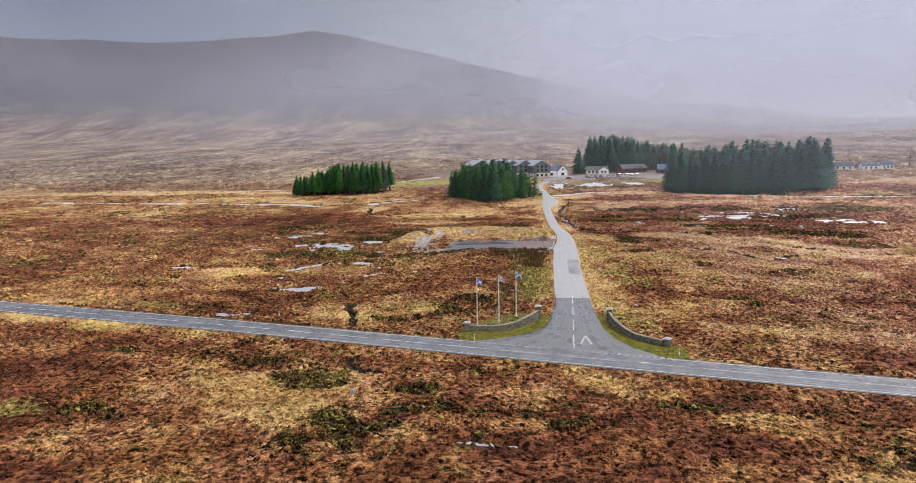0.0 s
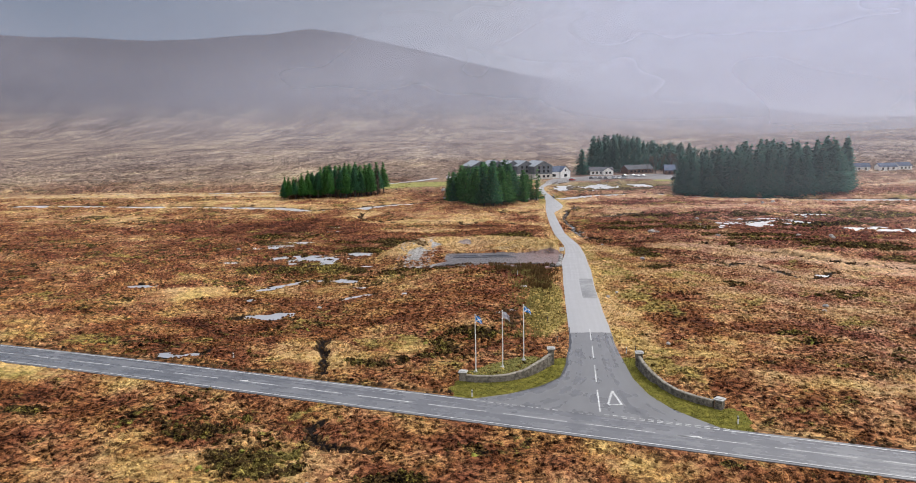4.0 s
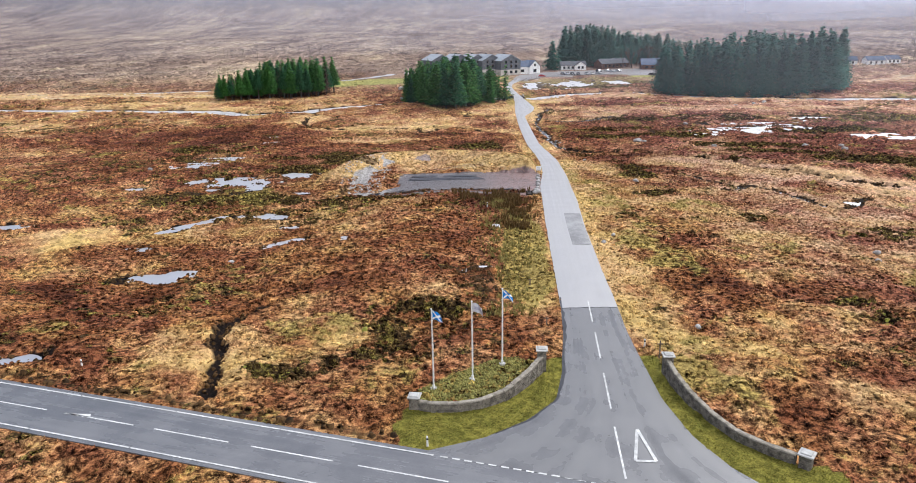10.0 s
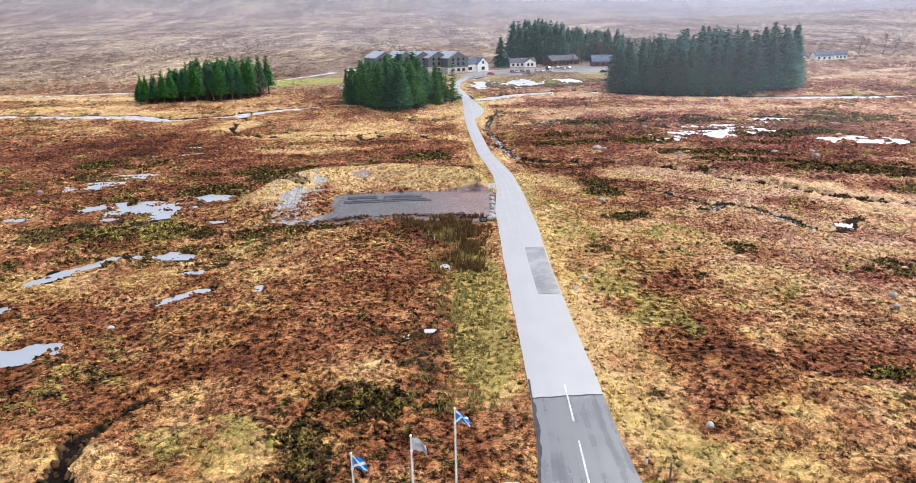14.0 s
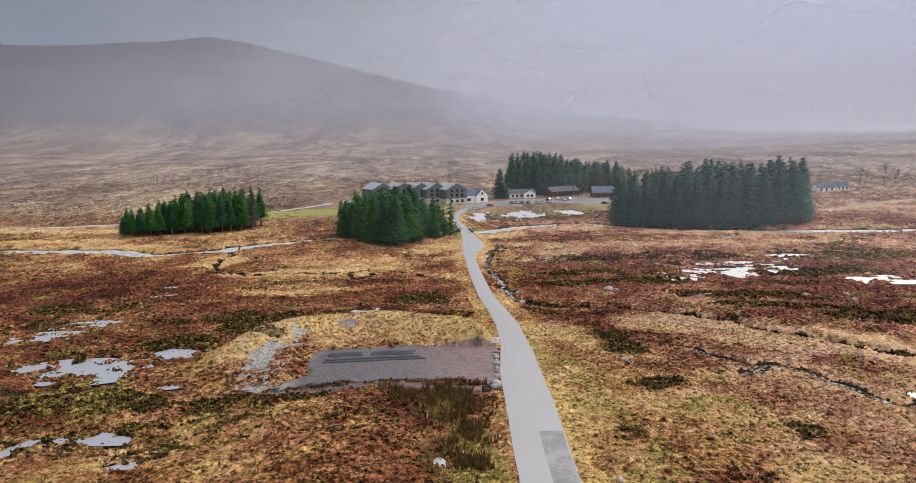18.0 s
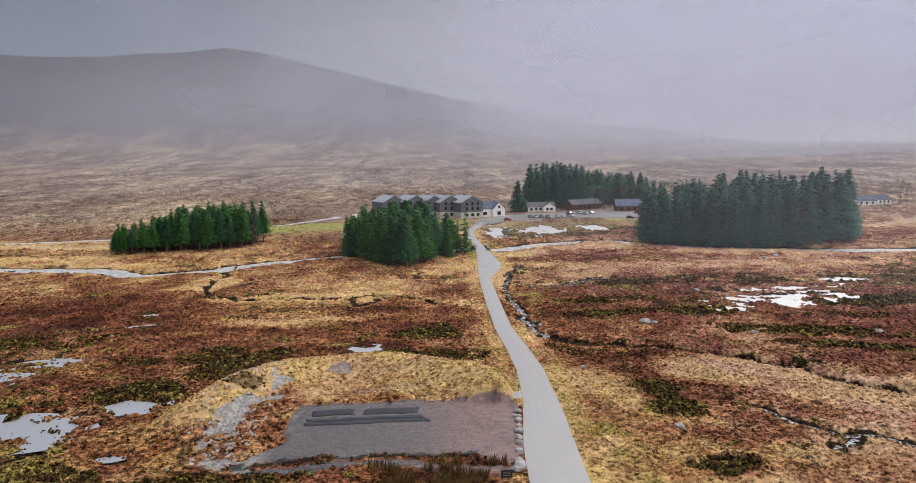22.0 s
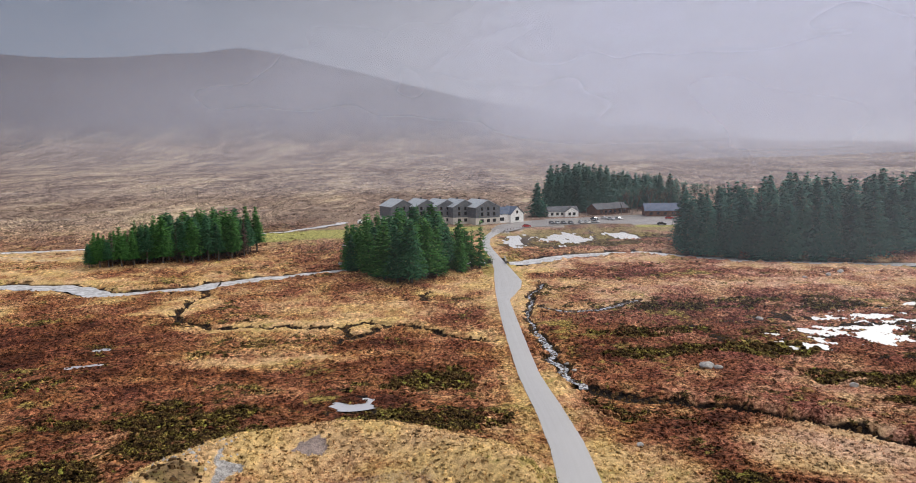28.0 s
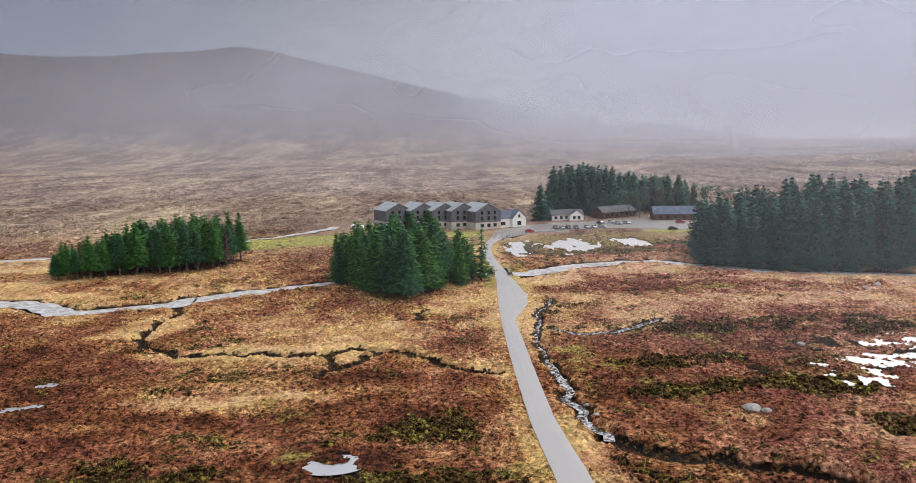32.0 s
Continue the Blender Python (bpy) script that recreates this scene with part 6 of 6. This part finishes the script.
# yard surfaces
for name, poly, label in (("yard", CARPARK, "pale wet yard before the inn"),):
    me = make_mesh(name, [(x, y, 0) for x, y in poly], [tuple(range(len(poly)))], YARD)
    bm = bmesh.new()
    bm.from_mesh(me)
    bmesh.ops.triangulate(bm, faces=bm.faces[:])
    bmesh.ops.subdivide_edges(bm, edges=bm.edges[:], cuts=5, use_grid_fill=True)
    for q in bm.verts:
        q.co.z = yard_z(q.co.x, q.co.y) + 0.09
    bm.to_mesh(me)
    bm.free()
    tagged(put(name, me), label, "yard", kind="structure")
# parapets of the bridge
for x, y, turn in ((18.0, 263, -3), (22.6, 262, -3)):
    thing = tagged(empty("bridge_parapet", (x, y, float(base_z(x, y))), turn), "low stone parapet of the small road bridge", "parapet", "bridge parapets")
    part("wall", box(0.45, 12, 1.6, 0, 0, -0.9), STONE, thing, "", 0.03)
    part("coping", box(0.6, 12.2, 0.16, 0, 0, 0.68), COPE, thing, "", 0.03)


# ---- tussocks, heather, rushes and bed plants ----
def scatter(name, count, lo, hi, keep, build, material, label, seed, kind_of="plants", wet=False, stony=False):
    """Strews small plants over a stretch of the plan; keep(masks) gives how likely each place is."""
    R = np.random.RandomState(seed)
    x, y = R.uniform(lo[0], hi[0], count), R.uniform(lo[1], hi[1], count)
    m = dict(zip(COVERS, land(x, y)[1:]))
    l, r = side_at(y)
    clear = ~((y > 2) & (x > l - 0.25) & (x < r + 0.25)) & (abs(main_north(x, y)) > 3.6) & ~inside(x, y, MOUTH) & ((m["peat"] > 0.3) if wet else (m["peat"] < 0.35)) & ((m["gravel"] > 0.5) if stony else (m["gravel"] < 0.5))
    ok = clear & (R.rand(count) < keep(m, x, y))
    x, y = x[ok], y[ok]
    z = ground_z(x, y)
    V, F, own = build(R, x, y, z)
    cov = {k: np.repeat(v[ok], own) for k, v in m.items()}
    ob = soup(name, V, F, material, cov)
    return tagged(ob, label, kind_of, kind="stuff")


def tussock(R, x, y, z, blades=6, h0=0.10, h1=0.24, lean=2.5, wide=0.13):
    n = len(x)
    a = R.uniform(0, 6.28, (n, blades)) 
    h = R.uniform(h0, h1, (n, blades))
    out = R.uniform(0.3, 1.0, (n, blades)) * lean * h
    r0 = R.uniform(0.0, 0.16, (n, blades))
    bx, by = x[:, None] + np.cos(a) * r0, y[:, None] + np.sin(a) * r0
    w = wide * R.uniform(0.6, 1.4, (n, blades))
    zz = np.repeat(z[:, None], blades, 1)
    p1 = np.stack([bx - np.sin(a) * w, by + np.cos(a) * w, zz - 0.06], -1)
    p2 = np.stack([bx + np.sin(a) * w, by - np.cos(a) * w, zz - 0.06], -1)
    p3 = np.stack([bx + np.cos(a) * out, by + np.sin(a) * out, zz + h], -1)
    V = np.stack([p1, p2, p3], 2).reshape(-1, 3)
    return V, np.arange(len(V)).reshape(-1, 3), 3 * blades


def bushy(R, x, y, z, r0=0.2, r1=0.6, tall=0.75):
    """Low domes of ragged twigs: a ring of seven, a ring of five and a top."""
    n = len(x)
    r = R.uniform(r0, r1, n)[:, None]
    t1 = np.arange(7) / 7 * 6.283 + R.uniform(0, 6.28, (n, 1))
    t2 = np.arange(5) / 5 * 6.283 + R.uniform(0, 6.28, (n, 1))
    k1, k2 = R.uniform(0.65, 1.3, (n, 7)), R.uniform(0.35, 0.8, (n, 5))
    h = r * tall
    A = np.stack([x[:, None] + r * k1 * np.cos(t1), y[:, None] + r * k1 * np.sin(t1), z[:, None] - 0.08 + 0 * t1], -1)
    B = np.stack([x[:, None] + r * k2 * np.cos(t2), y[:, None] + r * k2 * np.sin(t2), z[:, None] + h * R.uniform(0.5, 1.0, (n, 5))], -1)
    C = np.stack([x + r[:, 0] * R.uniform(-0.2, 0.2, n), y + r[:, 0] * R.uniform(-0.2, 0.2, n), z + h[:, 0] * R.uniform(0.9, 1.25, n)], -1)[:, None]
    V = np.concatenate([A, B, C], 1).reshape(-1, 3)
    tri = [(i, (i + 1) % 7, 7 + int(i * 5 / 7)) for i in range(7)] + [(7 + j, int(np.ceil((j + 1) * 7 / 5)) % 7, 7 + (j + 1) % 5) for j in range(5)] + [(7 + j, 7 + (j + 1) % 5, 12) for j in range(5)]
    F = (np.arange(n)[:, None, None] * 13 + np.array(tri)[None]).reshape(-1, 3)
    return V, F, 13


def lump(R, x, y, z, r0, r1, tall):
    """A simple hummock: a ring of six and an off-centre top."""
    n = len(x)
    r = R.uniform(r0, r1, n)[:, None]
    t = np.arange(6) / 6 * 6.283 + R.uniform(0, 6.28, (n, 1))
    k = R.uniform(0.6, 1.35, (n, 6))
    A = np.stack([x[:, None] + r * k * np.cos(t), y[:, None] + r * k * np.sin(t), z[:, None] - 0.1 + 0 * t], -1)
    C = np.stack([x + r[:, 0] * R.uniform(-0.4, 0.4, n), y + r[:, 0] * R.uniform(-0.4, 0.4, n), z + r[:, 0] * tall * R.uniform(0.6, 1.3, n)], -1)[:, None]
    F = (np.arange(n)[:, None, None] * 7 + np.array([(i, (i + 1) % 6, 6) for i in range(6)])[None]).reshape(-1, 3)
    return np.concatenate([A, C], 1).reshape(-1, 3), F, 7


NEAR, WIDE = ((-62, -92), (72, 130)), ((-110, -95), (120, 245))
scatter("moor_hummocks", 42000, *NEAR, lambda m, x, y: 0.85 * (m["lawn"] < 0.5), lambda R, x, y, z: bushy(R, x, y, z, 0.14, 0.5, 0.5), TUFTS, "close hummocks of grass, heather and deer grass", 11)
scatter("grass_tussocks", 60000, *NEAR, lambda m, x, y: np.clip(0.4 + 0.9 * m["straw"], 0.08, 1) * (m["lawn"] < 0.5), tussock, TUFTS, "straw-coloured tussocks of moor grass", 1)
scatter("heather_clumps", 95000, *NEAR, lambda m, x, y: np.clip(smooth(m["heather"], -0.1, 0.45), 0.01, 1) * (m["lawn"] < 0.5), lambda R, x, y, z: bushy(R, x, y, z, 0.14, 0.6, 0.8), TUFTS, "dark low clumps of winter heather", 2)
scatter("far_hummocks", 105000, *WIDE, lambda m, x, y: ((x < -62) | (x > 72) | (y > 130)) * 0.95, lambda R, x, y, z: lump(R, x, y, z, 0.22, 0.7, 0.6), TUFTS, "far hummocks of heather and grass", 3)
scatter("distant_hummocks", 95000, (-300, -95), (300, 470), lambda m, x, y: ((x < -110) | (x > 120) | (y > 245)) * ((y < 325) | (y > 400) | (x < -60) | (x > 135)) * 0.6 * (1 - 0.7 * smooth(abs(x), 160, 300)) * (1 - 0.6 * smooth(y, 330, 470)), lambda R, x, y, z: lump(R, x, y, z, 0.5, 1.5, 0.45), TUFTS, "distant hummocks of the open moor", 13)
scatter("peat_tufts", 160000, (-90, -50), (110, 245), lambda m, x, y: 0.8, lambda R, x, y, z: bushy(R, x, y, z, 0.1, 0.42, 0.85), PEAT_TUFT, "dark tufts and peat lumps in ditches and pools", 21, wet=True)
scatter("pale_stones", 900, (-33, 80), (-24, 112), lambda m, x, y: 0.35, lambda R, x, y, z: lump(R, x, y, z, 0.1, 0.4, 0.8), ROCK, "pale wet stones strewn at the lay-by's end", 22, "stones")
scatter("gravel_stones", 9000, (-32, 72), (11, 114), lambda m, x, y: 0.55 + 0.4 * (fbm(x, y, 5, 2) > 0.5), lambda R, x, y, z: lump(R, x, y, z, 0.04, 0.15, 0.7), GRIT, "coarse grey and reddish stones of the lay-by", 41, "stones", stony=True)
scatter("rushes", 5200, (-9, 14), (6, 80), lambda m, x, y: 0.4 * np.exp(-(((x + 1.5 - 0.05 * (y - 30)) / 3.2) ** 2)) * (0.35 + (fbm(x, y, 5, 2) > 0.5)), lambda R, x, y, z: tussock(R, x, y, z, 9, 0.35, 0.8, 0.6, 0.05), RUSH, "green rushes along the wet roadside ditch", 4)
bed = along([(-11.4, -5.2), (-8, -5.7), (-5.7, -5.0), (-3.3, -3.6), (-1.2, -0.9), (-0.4, 1.6), (-3, 2.8), (-7, 0.8), (-11.4, -2.6)], 0.6)
scatter("bed_plants", 6500, (-12.2, -6.2), (0.2, 3.2), lambda m, x, y: inside(x, y, bed) * 0.9, lambda R, x, y, z: bushy(R, x, y, z, 0.05, 0.2, 1.0), SHRUB, "low green shrubs filling the bed behind the gate wall", 5, "shrubs")
scatter("brown_rushes", 3800, (-9, 48), (7, 77), lambda m, x, y: 0.95 * np.maximum(np.exp(-(((x - 2.0) / 2.4) ** 2)), 0.5 * smooth(y, 66, 72)) * (fbm(x, y, 2.6, 4) > 0.46), lambda R, x, y, z: tussock(R, x, y, z, 9, 0.5, 1.25, 0.45, 0.08), BROWN_RUSH, "dense brown rushes beside the lay-by", 14)
scatter("lawn_grass", 9000, (-14, -22), (20, 4), lambda m, x, y: (m["lawn"] > 0.5) * 0.9, lambda R, x, y, z: tussock(R, x, y, z, 5, 0.04, 0.1, 2.2, 0.06), TUFTS, "short green verge grass", 6, "grass")


MOSS = mottled("cushion_moss", (0.13, 0.135, 0.020), (0.40, 0.39, 0.075), 1.6, 0.9, 0, 9, 0.3, 0.03)
scatter("moss_cushions", 15000, (-75, -92), (75, 175), lambda m, x, y: (m["lawn"] < 0.5) * smooth(m["heather"], 0.0, 0.5) * smooth(fbm(x, y, 6, 3), 0.52, 0.68), lambda R, x, y, z: bushy(R, x, y, z, 0.15, 0.55, 0.6), MOSS, "bright yellow-green cushions of bog moss among the heather", 31)
scatter("dark_heather", 60000, (-90, 95), (120, 250), lambda m, x, y: np.clip(smooth(m["heather"], 0.05, 0.5), 0.0, 1) * (m["lawn"] < 0.5), lambda R, x, y, z: bushy(R, x, y, z, 0.25, 0.8, 0.7), TUFTS, "dark clumps of winter heather on the middle moor", 33)
scatter("far_clumps", 70000, (-750, 330), (850, 1250), lambda m, x, y: ((y > 440) | (x < -70) | (x > 185)) * (m["straw"] < 0.62) * (m["gravel"] < 0.12) * 0.9 * (1 - 0.6 * smooth(y, 600, 1250)), lambda R, x, y, z: lump(R, x, y, z, 1.0, 3.6, 0.35), TUFTS, "far clumps of heather and sedge on the open moor", 34)

# ---- poles and bollards ----
for k, (x, y) in enumerate(((-241, 633), (-226, 612), (-218, 597), (-205, 604), (-196, 570), (-178, 552))):
    pole = tagged(empty("power_pole", (x, y, float(ground_z(x, y))), 35), "thin dark wooden power pole on the far moor", "pole", "power poles")
    part("post", tube(0.2, 0.14, 9.0 + 0.5 * (k % 3), 0, 0, -0.5, n=8), WOOD, pole)
    part("crossarm", box(2.2, 0.16, 0.18, 0, 0, 7.9 + 0.5 * (k % 3)), WOOD, pole)
    for lx in (-0.95, 0.0, 0.95):
        part("insulator", tube(0.07, 0.05, 0.3, lx, 0, 8.08 + 0.5 * (k % 3), n=6), STEEL, pole)
for k in range(13):
    t = k / 12
    x, y = np.interp(t, [0, 0.4, 1], [29.0, 32.6, 44.0]), np.interp(t, [0, 0.4, 1], [331.0, 340.0, 350.5])
    bol = tagged(empty("bollard", (x - 1.2, y + 0.8, float(ground_z(x - 1.2, y + 0.8)))), "short dark wooden bollard along the inn's drive", "bollard", "bollards")
    part("post", tube(0.13, 0.11, 1.1, 0, 0, -0.1, n=8), WOOD, bol)
    part("cap", tube(0.13, 0.04, 0.08, 0, 0, 1.0, n=8), DARK_TRIM, bol)

# ---- low cloud over the far moor ----
def mist(name, radius, top, thick, side, low=-40.0, rise=9.0, span=(-70, 70)):
    """A curved sheet of drifting mist beyond the inn; thickest towards the east."""
    m = bpy.data.materials.new(name)
    m.use_nodes = True
    n, l = m.node_tree.nodes, m.node_tree.links
    n.clear()
    out, mixer, clear = n.new("ShaderNodeOutputMaterial"), n.new("ShaderNodeMixShader"), n.new("ShaderNodeBsdfTransparent")
    body, front, back = n.new("ShaderNodeMixShader"), n.new("ShaderNodeBsdfDiffuse"), n.new("ShaderNodeBsdfTranslucent")
    for s in (front, back):
        s.inputs["Color"].default_value = (0.72, 0.755, 0.89, 1)
    l.new(front.outputs[0], body.inputs[1])
    l.new(back.outputs[0], body.inputs[2])
    co = place(n)
    sep = n.new("ShaderNodeSeparateXYZ")
    l.new(co, sep.inputs[0])
    lump = noise_node(n, l, co, 0.0030, 2, 0.4, (1, 1, 2.2))
    slant = maths(n, l, "MULTIPLY_ADD", sep.outputs[0], side, thick)
    f = maths(n, l, "MULTIPLY", slant, step_node(n, l, lump, 0.25, 0.75, 0.6, 1.3))
    fade = step_node(n, l, maths(n, l, "SUBTRACT", sep.outputs[2], maths(n, l, "MULTIPLY", lump, top * 0.5)), top * 0.1, top * 0.75, 1.0, 0.0)
    f = maths(n, l, "MULTIPLY", f, fade)
    f = maths(n, l, "MINIMUM", maths(n, l, "MAXIMUM", f, 0.0), 0.95)
    if low > -40:
        f = maths(n, l, "MULTIPLY", f, step_node(n, l, sep.outputs[2], low, low + rise))
    l.new(f, mixer.inputs[0])
    l.new(clear.outputs[0], mixer.inputs[1])
    l.new(body.outputs[0], mixer.inputs[2])
    l.new(mixer.outputs[0], out.inputs[0])
    verts, faces = [], []
    for i in range(41):
        a = radians(span[0] + (span[1] - span[0]) * i / 40)
        for j in range(9):
            verts.append((radius * math.sin(a), radius * math.cos(a), low + (top - low) * j / 8))
    for i in range(40):
        faces += [(i * 9 + j, i * 9 + 9 + j, i * 9 + 10 + j, i * 9 + 1 + j) for j in range(8)]
    ob = put("mist_bank", make_mesh("mist_bank", verts, faces, m, False))
    ob.visible_shadow = False
    return tagged(ob, "thin bank of grey mist drifting over the far moor", "mist", kind="structure")


mist("mist_veil", 172, 60, 0.03, 0.0004, -2.5, 7.0, (-60, 60))
mist("mist_wood", 246, 60, 0.0, 0.00045, -0.5, 9.0, (3, 55))
mist("mist_near", 600, 140, 0.24, 0.00018, 4.0, 14.0)
mist("mist_mid", 1000, 330, 0.20, 0.00018, 11.0, 34.0)
mist("mist_east", 1250, 260, -0.02, 0.0005, 6.0, 26.0, (6, 70))
mist("mist_far", 1380, 480, 0.28, 0.00018, 25.0, 90.0)
mist("mist_hill", 1640, 700, 0.40, 0.00022, 40.0, 150.0)
mist("cloud_bank", 1560, 520, -0.10, 0.0034, 20.0, 120.0, (-10, 70))

# two white domes beside the inn
for x, y in ((-38.2, 374), (-34.4, 373.4)):
    bm = bmesh.new()
    bmesh.ops.create_uvsphere(bm, u_segments=20, v_segments=10, radius=1.5)
    bmesh.ops.bisect_plane(bm, geom=bm.verts[:] + bm.edges[:] + bm.faces[:], plane_co=(0, 0, -0.6), plane_no=(0, 0, 1), clear_inner=True)
    dome = empty("glamping_dome", (x, y, float(ground_z(x, y)) + 0.7))
    part("shell", bm, RENDER_W, dome, flat=False)
    part("ring", tube(1.6, 1.6, 0.4, 0, 0, -0.85, n=20), WOOD, dome, "low timber base ring")
    part("door", box(0.7, 0.12, 1.3, 0, -1.42, -0.5), DARK_TRIM, dome, "dark flap door")
    tagged(dome, "small white dome on the grass beside the inn", "dome", "white domes")
